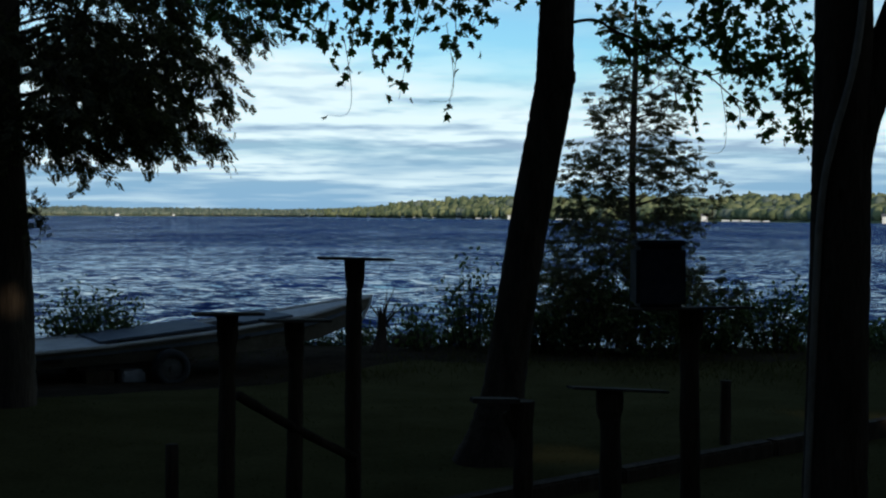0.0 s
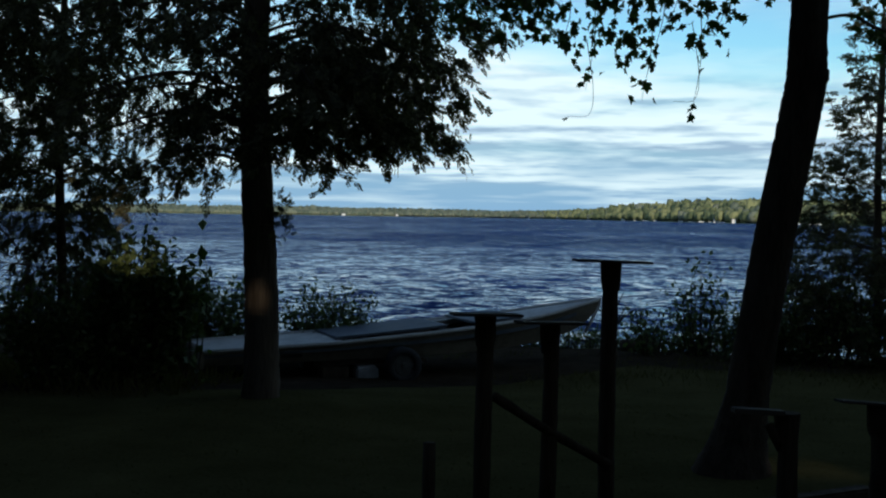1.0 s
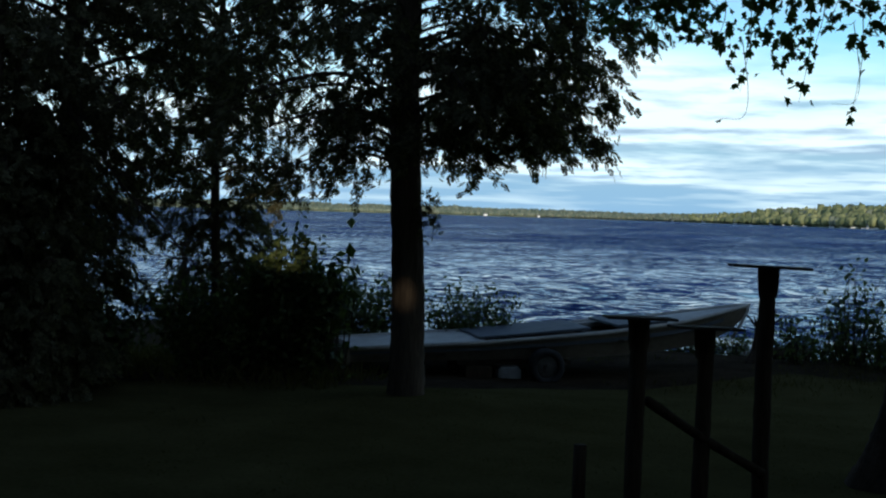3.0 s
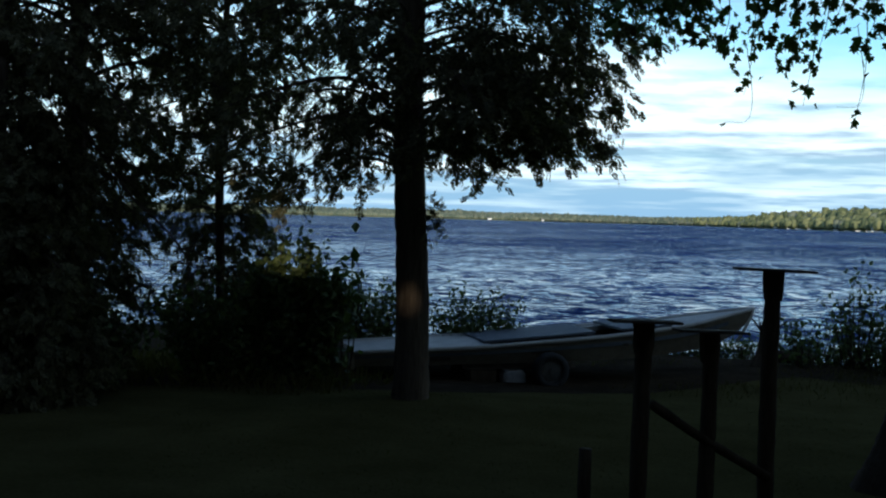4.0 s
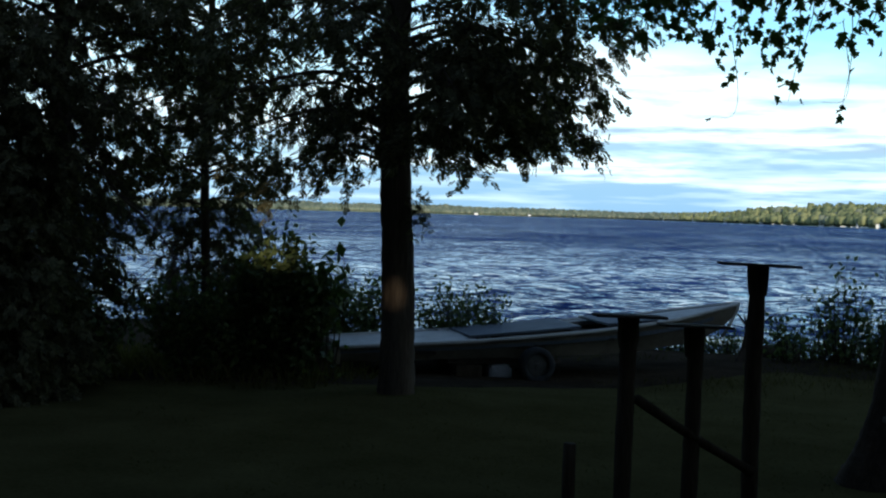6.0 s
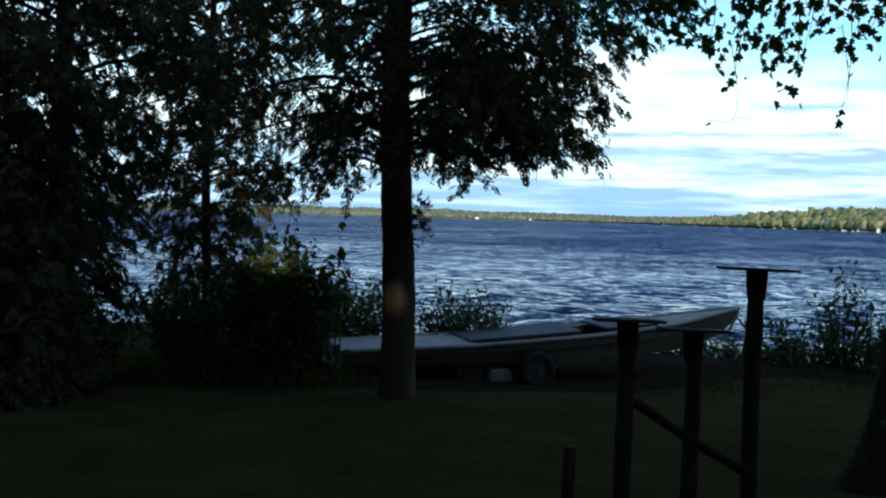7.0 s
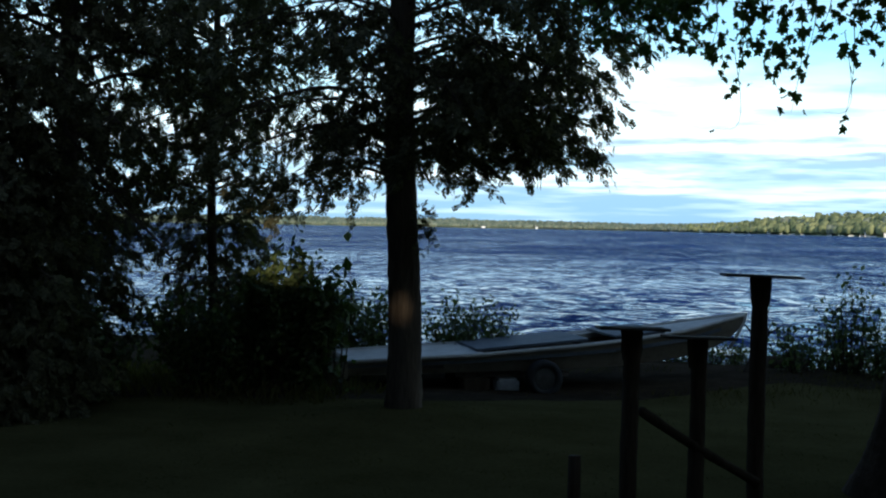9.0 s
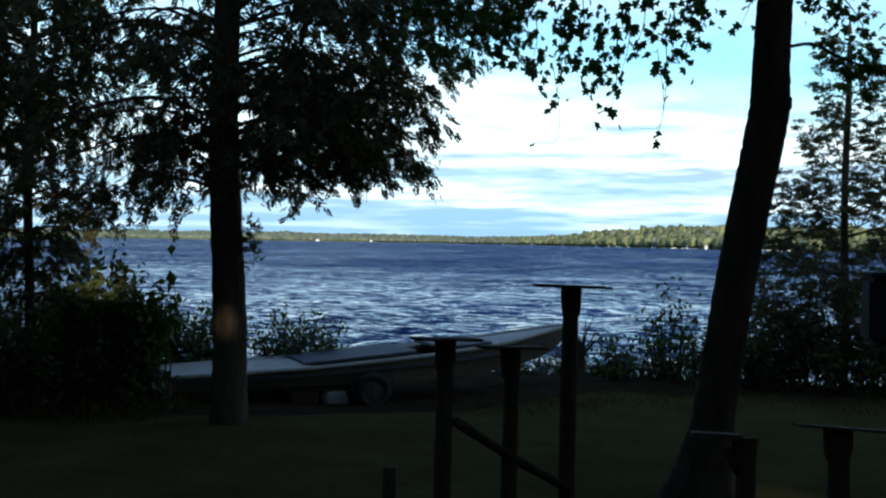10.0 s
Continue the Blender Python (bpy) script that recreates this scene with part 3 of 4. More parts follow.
def build_maple():
    random.seed(31)
    o = Vector((0.40, 8.4, -0.06))
    tree = thing("maple_tree", o, "leaning maple trunk with overhanging lobed leaves on the lawn", "tree")
    t = Shape()
    line = [(-0.025, 0, -0.3), (-0.025, 0, 0.0), (0.015, 0, 0.27), (0.054, 0, 0.53), (0.108, 0, 0.92), (0.196, 0, 1.51), (0.294, 0, 2.09), (0.367, 0, 2.48), (0.404, 0, 2.75), (0.418, 0, 3.26), (0.50, 0.1, 4.2), (0.7, 0.3, 5.6), (0.9, 0.4, 7.5)]
    q = bez(line, 12)
    t.tube(q, [float(np.interp(p.z, [-0.3, 0.0, 0.25, 0.55, 1.0, 2.0, 2.66, 3.1, 4.2, 7.5], [0.34, 0.29, 0.195, 0.148, 0.138, 0.134, 0.135, 0.122, 0.11, 0.03])) for p in q], 28, 0.035)
    # the knot
    t.tube([(0.459, -0.02, 2.70), (0.509, -0.03, 2.74), (0.529, -0.03, 2.78)], [0.08, 0.05, 0.02], 8)
    part("trunk", t, BARK_MAPLE, tree, smooth=True)
    limbs, leaves = Shape(), Shape()
    # the limb out to the right
    limb = bez([(0.43, 0, 3.10), (0.66, -0.05, 3.13), (0.80, -0.05, 3.06), (0.95, -0.08, 2.99), (1.12, -0.1, 2.92), (1.30, -0.1, 2.80), (1.45, -0.1, 2.74), (1.62, -0.1, 2.60), (1.8, -0.1, 2.50)], 4)
    limbs.tube(limb, [0.013 * (1 - 0.75 * k / (len(limb) - 1)) for k in range(len(limb))], 6)
    for p0, p1 in (((0.80, -0.05, 3.06), (0.90, -0.05, 2.82)), ((0.95, -0.08, 2.99), (1.06, -0.1, 2.62)), ((1.12, -0.1, 2.92), (1.35, -0.1, 2.95)), ((1.30, -0.1, 2.80), (1.33, -0.1, 2.58)), ((1.45, -0.1, 2.74), (1.70, -0.1, 2.78)), ((1.62, -0.1, 2.60), (1.66, -0.1, 2.36))):
        a, b = Vector(p0), Vector(p1)
        hang(limbs, leaves, [a, a.lerp(b, 0.5) + Vector((0.03, 0, 0.02)), b], 0.005, 9, 0.09, 0.07)
    for p0, p1, p2, n in (((0.75, 0, 3.12), (0.95, 0.1, 3.15), (1.3, 0.2, 3.05), 26), ((1.05, -0.1, 2.95), (1.3, -0.2, 3.0), (1.6, -0.3, 2.85), 44),
                          ((1.25, 0, 2.8), (1.35, 0, 2.6), (1.42, 0.05, 2.4), 12), ((1.4, 0, 3.5), (1.6, 0, 3.0), (1.8, 0.1, 2.6), 80),
                          ((1.7, -0.2, 3.5), (1.9, -0.2, 3.05), (2.1, -0.2, 2.65), 90), ((1.2, -0.3, 3.5), (1.45, -0.3, 3.25), (1.7, -0.4, 2.95), 60), ((0.8, 0.2, 3.6), (1.0, 0.2, 3.35), (1.1, 0.2, 3.1), 34),
                          ((1.75, 0.0, 2.6), (1.95, 0.0, 2.42), (2.15, 0.0, 2.30), 36), ((1.9, 0.1, 3.5), (2.1, 0.1, 3.1), (2.2, 0.1, 2.7), 70), ((1.3, 0.2, 3.6), (1.5, 0.1, 3.4), (1.9, 0.0, 3.3), 60), ((0.6, 0.1, 3.5), (0.75, 0.1, 3.4), (0.9, 0.1, 3.3), 20),
                          ((1.45, 0.1, 3.2), (1.62, 0.1, 2.98), (1.85, 0.1, 2.82), 60), ((1.85, -0.1, 3.0), (2.0, -0.1, 2.7), (2.1, -0.1, 2.36), 50), ((0.75, 0.0, 3.1), (0.9, 0.0, 2.98), (1.05, 0.0, 2.8), 16)):
        hang(limbs, leaves, [p0, p1, p2], 0.006, int(n * 1.75), 0.19, 0.066)
    # long limbs out to the left above, with hanging twigs
    for b in ([(0.5, 0, 3.7), (-0.2, -0.2, 3.70), (-1.0, -0.3, 3.58), (-1.9, -0.3, 3.38)], [(0.5, 0.1, 4.2), (-0.4, 0.2, 3.95), (-1.1, 0.2, 3.6), (-1.6, 0.2, 3.25)], [(0.5, 0, 3.9), (0.2, -0.6, 3.7), (-0.3, -1.0, 3.5)]):
        q = bez(b, 6)
        limbs.tube(q, [0.035 * (1 - 0.8 * k / (len(q) - 1)) for k in range(len(q))], 6)
        for k in range(300):
            p = random.choice(q[3:]) + rand_dir() * random.uniform(0.02, 0.30)
            maple_leaf(leaves, p, (rand_dir() * 0.9 + Vector((0, 0, -0.7))).normalized(), 0.078 * random.uniform(0.7, 1.2))
    for x, z0, z1, n in ((-1.08, 3.4, 2.68, 8), (-0.68, 3.3, 2.58, 14), (-0.78, 3.3, 2.85, 34), (-0.34, 3.3, 2.50, 8), (-0.30, 3.4, 2.95, 30), (-1.05, 3.4, 3.02, 32), (-1.42, 3.4, 3.06, 36), (-0.12, 3.5, 3.15, 26), (-0.5, 3.5, 3.1, 28), (-1.7, 3.4, 3.0, 30), (0.2, 3.6, 3.25, 10),
                         (-1.25, 3.4, 2.98, 26), (-0.9, 3.4, 2.98, 26), (-0.6, 3.4, 2.88, 26), (-0.2, 3.4, 2.98, 22), (-1.9, 3.4, 3.1, 30)):
        y = random.uniform(-0.3, 0.3)
        hang(limbs, leaves, [(x + 0.05, y, z0), (x + 0.06, y, (z0 + z1) / 2), (x, y, z1)], 0.004, int(n * 1.4), 0.17, 0.070)
    # bare curling vine ends
    for x, z in ((-1.06, 2.5), (-0.35, 2.6), (1.55, 2.25)):
        hang(limbs, leaves, [(x, 0, z + 0.5), (x + 0.05, 0, z + 0.15), (x + 0.02, 0, z - 0.02), (x - 0.12, 0, z - 0.03)], 0.0028, 1, 0.02, 0.06)
    # the upper crown
    for k in range(16):
        phi, z = k * 2.4, random.uniform(4.2, 8.0)
        R = random.uniform(2.0, 3.4)
        a = Vector((0.6, 0.2, z))
        q = bez([a, a + Vector((math.cos(phi) * R * 0.5, math.sin(phi) * R * 0.5, 0.5)), a + Vector((math.cos(phi) * R, math.sin(phi) * R, 0.6))], 5)
        limbs.tube(q, [0.05 * (1 - 0.8 * i / (len(q) - 1)) for i in range(len(q))], 5)
        for i in range(260):
            p = random.choice(q[2:]) + rand_dir() * random.uniform(0, 0.8)
            maple_leaf(leaves, p, rand_dir(), 0.12)
    part("branchwork", limbs, BARK_MAPLE, tree)
    part("crown", leaves, MAPLE_LEAF, tree, "dark green lobed maple leaves")


build_maple()


def build_forked_tree():
    random.seed(33)
    tree = thing("yard_tree", (1.463, 4.35, 0), "dark forked tree trunk with its lit edge as a pale line", "tree")
    t = Shape()
    q = bez([(0, 0, -0.2), (0, 0, 0.0), (0.0, 0, 0.6), (0.005, 0, 1.2), (0.01, 0, 1.7), (0.012, 0, 2.2), (0.02, 0, 2.8), (0.1, 0, 3.8), (0.2, 0.1, 5.0)], 10)
    t.tube(q, [float(np.interp(p.z, [-0.2, 0.0, 0.5, 1.2, 3.0, 5.0], [0.15, 0.135, 0.118, 0.108, 0.10, 0.06])) for p in q], 26, 0.03)
    part("trunk", t, BARK_MAPLE, tree, smooth=True)
    f = Shape()
    q = bez([(0.0, 0, 1.78), (0.05, 0, 2.02), (0.13, 0, 2.22), (0.42, 0.1, 2.9), (1.2, 0.2, 4.6)], 4)
    f.tube(q, [0.105 - 0.06 * k / (len(q) - 1) for k in range(len(q))], 10, 0.03)
    part("limb", f, BARK_MAPLE, tree, smooth=True)
    # a pale tube that stands for light along the left stem's edge
    v = Shape()
    q = bez([(-0.125, -0.03, 0.0), (-0.115, -0.04, 0.6), (-0.10, -0.05, 1.2), (-0.085, -0.07, 1.75), (-0.05, -0.10, 2.0), (0.01, -0.118, 2.25), (0.05, -0.11, 2.55), (0.09, -0.07, 2.9)], 5)
    v.tube(q, [0.014] * len(q), 8, 0.08)
    part("lit_edge", v, BARK_LIT_EDGE, tree, "pale line for the lit edge of the stem", smooth=True)
    # a wide crown above the view, added to block the sky overhead
    twigs, leaves = Shape(), Shape()
    for k in range(22):
        phi, z = k * 2.4, random.uniform(3.9, 5.0)
        R = random.uniform(2.2, 4.6)
        a = Vector((0.12, 0.05, z))
        q = bez([a, a + Vector((math.cos(phi) * R * 0.5, math.sin(phi) * R * 0.5, 0.7)), a + Vector((math.cos(phi) * R, math.sin(phi) * R, 1.2))], 5)
        twigs.tube(q, [0.045 * (1 - 0.8 * i / (len(q) - 1)) for i in range(len(q))], 5)
        for i in range(420):
            p = random.choice(q[2:]) + rand_dir() * random.uniform(0, 0.9)
            if p.z > 3.7:
                maple_leaf(leaves, p, rand_dir(), 0.15)
    part("branchwork", twigs, BARK_MAPLE, tree)
    part("crown", leaves, MAPLE_LEAF, tree, "dark green lobed leaves overhead, out of view, added for shade")


build_forked_tree()


# ---------------------------------------------------------------- shrubs and grasses
def shrub(at, rx, ry, h, n_stem, n_leaf, seed, label, size=0.075, name="shrub", group="shrubs by the shore", mat=None):
    random.seed(seed)
    ob = thing(name, at, label, "shrub", group)
    stems, leaves = Shape(), Shape()
    for i in range(n_stem):
        phi, rr = random.uniform(0, 6.283), math.sqrt(random.random())
        tip = Vector((rx * rr * math.cos(phi), ry * rr * math.sin(phi), h * random.uniform(0.55, 1.0) * (1 - 0.35 * rr)))
        o = Vector((tip.x * 0.35, tip.y * 0.35, -0.15))
        q = bez([o, (o + tip) * 0.5 + Vector((random.uniform(-.1, .1), random.uniform(-.1, .1), 0.08 * h)), tip], 4)
        stems.tube(q, [0.010 - 0.008 * k / (len(q) - 1) for k in range(len(q))], 4, caps=False)
        for k in range(n_leaf):
            j = random.uniform(0.15, 1.0)
            p = q[min(int(j * (len(q) - 1) + random.random()), len(q) - 1)] + rand_dir() * random.uniform(0.01, 0.16)
            d = (rand_dir() + Vector((0, 0, 0.25))).normalized()
            s = d.cross(rand_dir()).normalized()
            L = size * random.uniform(0.6, 1.3)
            nrm = d.cross(s) * 0.12 * L
            leaves.add([p, p + d * L * 0.5 + s * L * 0.30 + nrm, p + d * L, p + d * L * 0.5 - s * L * 0.30 + nrm], [(0, 1, 2), (0, 2, 3)])
    part("stem", stems, BARK_MAPLE, ob)
    part("foliage", leaves, mat or SHRUB_LEAF, ob)
    return ob


def on_ground(x, y):
    return (x, y, ground_z(x, y) - 0.02)


shrub(on_ground(-5.45, 11.9), 0.6, 0.5, 1.85, 90, 70, 41, "leafy green shrub with broad leaves beside the cedar", 0.10)
shrub(on_ground(-4.98, 12.0), 0.28, 0.25, 2.05, 10, 14, 59, "tall leafy shoots with broad leaves beside the cedar", 0.16)
shrub(on_ground(-6.1, 11.4), 0.9, 0.6, 1.35, 60, 60, 42, "dark leafy shrub at the lawn edge", 0.08)
shrub(on_ground(-7.3, 10.2), 1.1, 0.7, 1.3, 70, 60, 43, "dark leafy shrub at the lawn edge", 0.08)
shrub(on_ground(-8.6, 9.6), 1.0, 0.8, 1.6, 70, 60, 44, "dark leafy shrub at the lawn edge", 0.08)
shrub(on_ground(-6.3, 12.6), 0.8, 0.5, 1.1, 50, 50, 45, "dark leafy shrub at the lawn edge", 0.07)
shrub(on_ground(-4.3, 15.1), 0.7, 0.5, 1.25, 60, 60, 46, "thin weedy shrub behind the boat", 0.06)
shrub(on_ground(0.42, 17.2), 0.48, 0.4, 1.55, 34, 18, 47, "leafy shrub with upright shoots at the water edge", 0.085)
shrub(on_ground(-0.25, 17.0), 0.42, 0.4, 0.95, 24, 15, 48, "leafy shrub with upright shoots at the water edge", 0.085)
shrub(on_ground(1.6, 16.8), 0.8, 0.6, 1.0, 46, 50, 49, "dark leafy shrub at the water edge", 0.08)
shrub(on_ground(3.7, 16.9), 0.9, 0.6, 1.1, 50, 50, 50, "dark leafy shrub at the water edge", 0.08)
shrub(on_ground(4.75, 17.0), 0.7, 0.6, 1.35, 40, 36, 51, "leafy shrub with upright shoots at the water edge", 0.08)
shrub(on_ground(6.4, 17.2), 0.8, 0.6, 0.6, 40, 36, 52, "low shrub at the water edge", 0.08)


def build_grass():
    random.seed(61)
    s = Shape()
    for i in range(26000):
        y = 4.5 + 9.5 * random.random() ** 0.8
        x = random.uniform(-0.62, 0.48) * y
        z = ground_z(x, y)
        h = random.uniform(0.008, 0.020)
        a = random.uniform(0, 6.28)
        u = Vector((math.cos(a), math.sin(a), 0)) * 0.005
        t = Vector((random.uniform(-.03, .03), random.uniform(-.03, .03), h))
        p = Vector((x, y, z - 0.005))
        s.add([p - u, p + u, p + t], [(0, 1, 2)])
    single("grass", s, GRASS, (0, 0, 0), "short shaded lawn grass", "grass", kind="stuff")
    s = Shape()
    for i in range(16000):
        x = random.uniform(-9, 9)
        y = random.gauss(15.9, 0.8) + 0.4 * math.sin(x * 1.3)
        if x < -3.5 and random.random() < 0.5:
            y = random.uniform(10.6, 14)
            x = random.uniform(-11, -4.6)
        if -5.6 < x < -0.8 and 12.3 < y < 16.4 and abs((x + 5.4) * 0.5 - (y - 13.4) * 0.87) < 0.8:
            continue
        if -4.2 < x < 0.1 and y > 15.0 and random.random() < 0.6:
            continue
        z = ground_z(x, y)
        k = 0.4 if x > -4 else 1.0
        h = random.uniform(0.08, 0.26) * k
        a = random.uniform(0, 6.28)
        u = Vector((math.cos(a), math.sin(a), 0)) * 0.010 * k
        t = Vector((random.uniform(-.12, .12) * k, random.uniform(-.12, .12) * k, h))
        p = Vector((x, y, z - 0.01))
        s.add([p - u, p + u, p + t * 0.6 + u * 0.6 + Vector((0, 0, 0.03 * k)), p + t], [(0, 1, 2), (0, 2, 3)])
    single("weeds", s, GRASS, (0, 0, 0), "rough weeds along the lake edge", "weeds", kind="stuff")


build_grass()


def build_stones():
    random.seed(62)
    for i in range(90):
        x = random.uniform(-6, 8)
        y = random.uniform(18.2, 19.8)
        r = random.uniform(0.04, 0.13)
        bm = bmesh.new()
        bmesh.ops.create_icosphere(bm, subdivisions=2, radius=1)
        k = random.random() * 20
        for v in bm.verts:
            v.co *= 1 + 0.35 * noise.noise(v.co * 0.9 + Vector((k, 0, 0)))
            v.co = Vector((v.co.x * r * 1.3, v.co.y * r, v.co.z * r * 0.65))
        bm.verts.index_update()
        s = Shape()
        s.add([v.co.copy() for v in bm.verts], [[v.index for v in f.verts] for f in bm.faces])
        bm.free()
        single("stone", s, STONE, (x, y, ground_z(x, y) + r * 0.25), "rounded grey stone at the water edge", "stone", "shore stones", smooth=True)


build_stones()


# ---------------------------------------------------------------- boat on its trailer
BOAT = Matrix.Translation((-5.46, 13.44, -0.03)) @ Matrix.Rotation(math.atan2(2.56, 4.52), 4, "Z")
BOAT_L = 5.2


def hull_at(f):
    """Half beam at the gunwale, half beam at the chine, gunwale and keel height, at f from stern to bow."""
    half = float(np.interp(f, [0, 0.25, 0.5, 0.7, 0.85, 0.95, 1.0], [0.60, 0.68, 0.70, 0.60, 0.38, 0.16, 0.02]))
    chine = half * float(np.interp(f, [0, 0.6, 1], [0.86, 0.78, 0.3]))
    top = float(np.interp(f, [0, 0.3, 0.6, 0.8, 1.0], [0.155, 0.235, 0.365, 0.48, 0.66]))
    keel = float(np.interp(f, [0, 0.4, 0.7, 0.85, 0.95, 1.0], [-0.03, 0.01, 0.06, 0.14, 0.29, 0.54]))
    return half, chine, top, keel


def build_boat():
    boat = thing("rowboat", (0, 0, 0), "long dull grey rowboat with pale gunwale standing on a low trailer", "boat")
    boat.matrix_world = BOAT
    fs = [i / 26 for i in range(27)]
    hull, n = Shape(), 8
    rows = []
    for f in fs:
        half, chine, top, keel = hull_at(f)
        x = f * BOAT_L
        prof = [(-half, top), (-(half * 0.6 + chine * 0.4), top * 0.6 + keel * 0.4), (-chine, keel + 0.03), (0, keel), (chine, keel + 0.03), (half * 0.6 + chine * 0.4, top * 0.6 + keel * 0.4), (half, top)]
        inner = [(half - 0.025, top - 0.005), (chine - 0.02, keel + 0.07), (0, keel + 0.05), (-chine + 0.02, keel + 0.07), (-half + 0.025, top - 0.005)]
        rows.append([(x, a, b) for a, b in prof + inner])
    k = len(rows[0])
    hull.add([p for r in rows for p in r], [(i * k + j, i * k + (j + 1) % k, (i + 1) * k + (j + 1) % k, (i + 1) * k + j) for i in range(len(rows) - 1) for j in range(k)] + [tuple(range(k)), tuple(range(len(rows) * k - 1, (len(rows) - 1) * k - 1, -1))])
    part("hull", hull, HULL, boat)
    for sg in (-1, 1):
        g = Shape()
        g.tube([(f * BOAT_L, sg * hull_at(f)[0], hull_at(f)[2] + 0.01) for f in fs], [0.026] * 27, 8)
        part("gunwale", g, GUNWALE, boat, "pale rounded gunwale rail", smooth=True)
    strake = Shape()
    for f0, f1 in zip(fs[:-3], fs[1:-2]):
        q = []
        for f in (f0, f1):
            half, chine, top, keel = hull_at(f)
            m = half * 0.8 + chine * 0.2
            q += [(f * BOAT_L, -m - 0.012, top * 0.8 + keel * 0.2), (f * BOAT_L, -m - 0.004, top * 0.66 + keel * 0.34)]
        strake.add(q, [(0, 1, 3, 2)])
    part("rub_strake", strake, TARP, boat, "dark rubbing strake along the side")
    tran = bevel_box((-0.05, -0.60, -0.03), (0.0, 0.60, 0.18), 0.01)
    part("transom", tran, HULL, boat)
    deck = Shape()
    q = []
    for f in [0.72 + 0.28 * i / 8 for i in range(9)]:
        half, chine, top, keel = hull_at(f)
        q += [(f * BOAT_L, -half + 0.01, top + 0.004), (f * BOAT_L, 0, top + 0.05 * (1 - f) / 0.28 + 0.012), (f * BOAT_L, half - 0.01, top + 0.004)]
    deck.add(q, [(3 * i + j, 3 * i + 3 + j, 3 * i + 4 + j, 3 * i + 1 + j) for i in range(8) for j in range(2)])
    part("foredeck", deck, GUNWALE, boat, "pale foredeck")
    for sg in (-1, 1):
        side = Shape()
        q = []
        for f in [0.09 + 0.64 * i / 14 for i in range(15)]:
            half, chine, top, keel = hull_at(f)
            q += [(f * BOAT_L, sg * (half - 0.01), top + 0.006), (f * BOAT_L, sg * (half - 0.17), top + 0.012), (f * BOAT_L, sg * (half - 0.17), top - 0.05)]
        side.add(q, [(3 * i + j, 3 * i + 3 + j, 3 * i + 4 + j, 3 * i + 1 + j) for i in range(14) for j in range(2)])
        part("side_deck", side, GUNWALE, boat, "pale narrow side deck")
    stern = Shape()
    q = []
    for f in [0.31 * i / 6 for i in range(7)]:
        half, chine, top, keel = hull_at(f)
        q += [(f * BOAT_L, -half + 0.012, top + 0.014), (f * BOAT_L, 0, top + 0.034), (f * BOAT_L, half - 0.012, top + 0.014)]
    stern.add(q, [(3 * i + j, 3 * i + 3 + j, 3 * i + 4 + j, 3 * i + 1 + j) for i in range(6) for j in range(2)])
    part("stern_deck", stern, GUNWALE, boat, "pale stern deck")
    for x in (1.0, 2.2, 3.2):
        half, chine, top, keel = hull_at(x / BOAT_L)
        part("thwart", bevel_box((x - 0.12, -half + 0.03, top - 0.12), (x + 0.12, half - 0.03, top - 0.08), 0.008), BOARD_WOOD, boat)
    stem = Shape()
    stem.tube([(5.02, 0, 0.24), (5.12, 0, 0.40), (5.22, 0, 0.60), (5.24, 0, 0.69)], [0.02, 0.022, 0.022, 0.02], 8)
    part("stem", stem, GUNWALE, boat, smooth=True)
    # boards laid over the gunwales
    for x0, x1, y0, y1, z0, z1 in ((1.55, 2.95, -0.48, 0.60, 0.262, 0.385), (3.25, 3.9, -0.56, 0.52, 0.425, 0.485)):
        b = bevel_box((0, y0, 0), (x1 - x0, y1, 0.03), 0.008)
        ob = single("cover_board", b, TARP, (0, 0, 0), "dark slate sheet lying across the rowboat", "cover", "boat covers")
        ob.matrix_world = BOAT @ Matrix.Translation((x0, 0, z0)) @ Matrix.Rotation(-math.atan2(z1 - z0, x1 - x0), 4, "Y")

    tr = thing("boat_trailer", (0, 0, 0), "low rusty boat trailer with small rubber wheels on the grass", "trailer")
    tr.matrix_world = BOAT
    base = ground_z(-3.4, 14.2)
    for sg in (-1, 1):
        w = thing("wheel", (2.28, sg * 0.80, base + 0.21), "", "")
        w.parent = tr
        tyre, rim = Shape(), Shape()
        ring = []
        for i in range(28):
            a = 2 * math.pi * i / 28
            for yy, rr in ((-0.075, 0.13), (-0.08, 0.18), (-0.055, 0.215), (0.055, 0.215), (0.08, 0.18), (0.075, 0.13)):
                ring.append((rr * math.cos(a), yy, rr * math.sin(a)))
        tyre.add(ring, [(i * 6 + j, i * 6 + (j + 1) % 6, ((i + 1) % 28) * 6 + (j + 1) % 6, ((i + 1) % 28) * 6 + j) for i in range(28) for j in range(6)])
        part("tyre", tyre, RUBBER, w, smooth=True)
        rim.tube([(0, -0.05, 0), (0, -0.045, 0), (0, 0.045, 0), (0, 0.05, 0)], [0.10, 0.13, 0.13, 0.10], 20)
        rim.tube([(0, -0.09, 0), (0, 0.09, 0)], [0.035, 0.035], 12)
        part("rim", rim, RIM, w, "dull galvanised rim")
    ax = Shape()
    ax.tube([(2.28, -0.78, base + 0.21), (2.28, 0.78, base + 0.21)], [0.03, 0.03], 10)
    part("axle", ax, STEEL, tr)
    for sg in (-1, 1):
        part("side_rail", bevel_box((1.3, sg * 0.45 - 0.025, base + 0.19), (2.7, sg * 0.45 + 0.025, base + 0.245), 0.008), STEEL, tr)
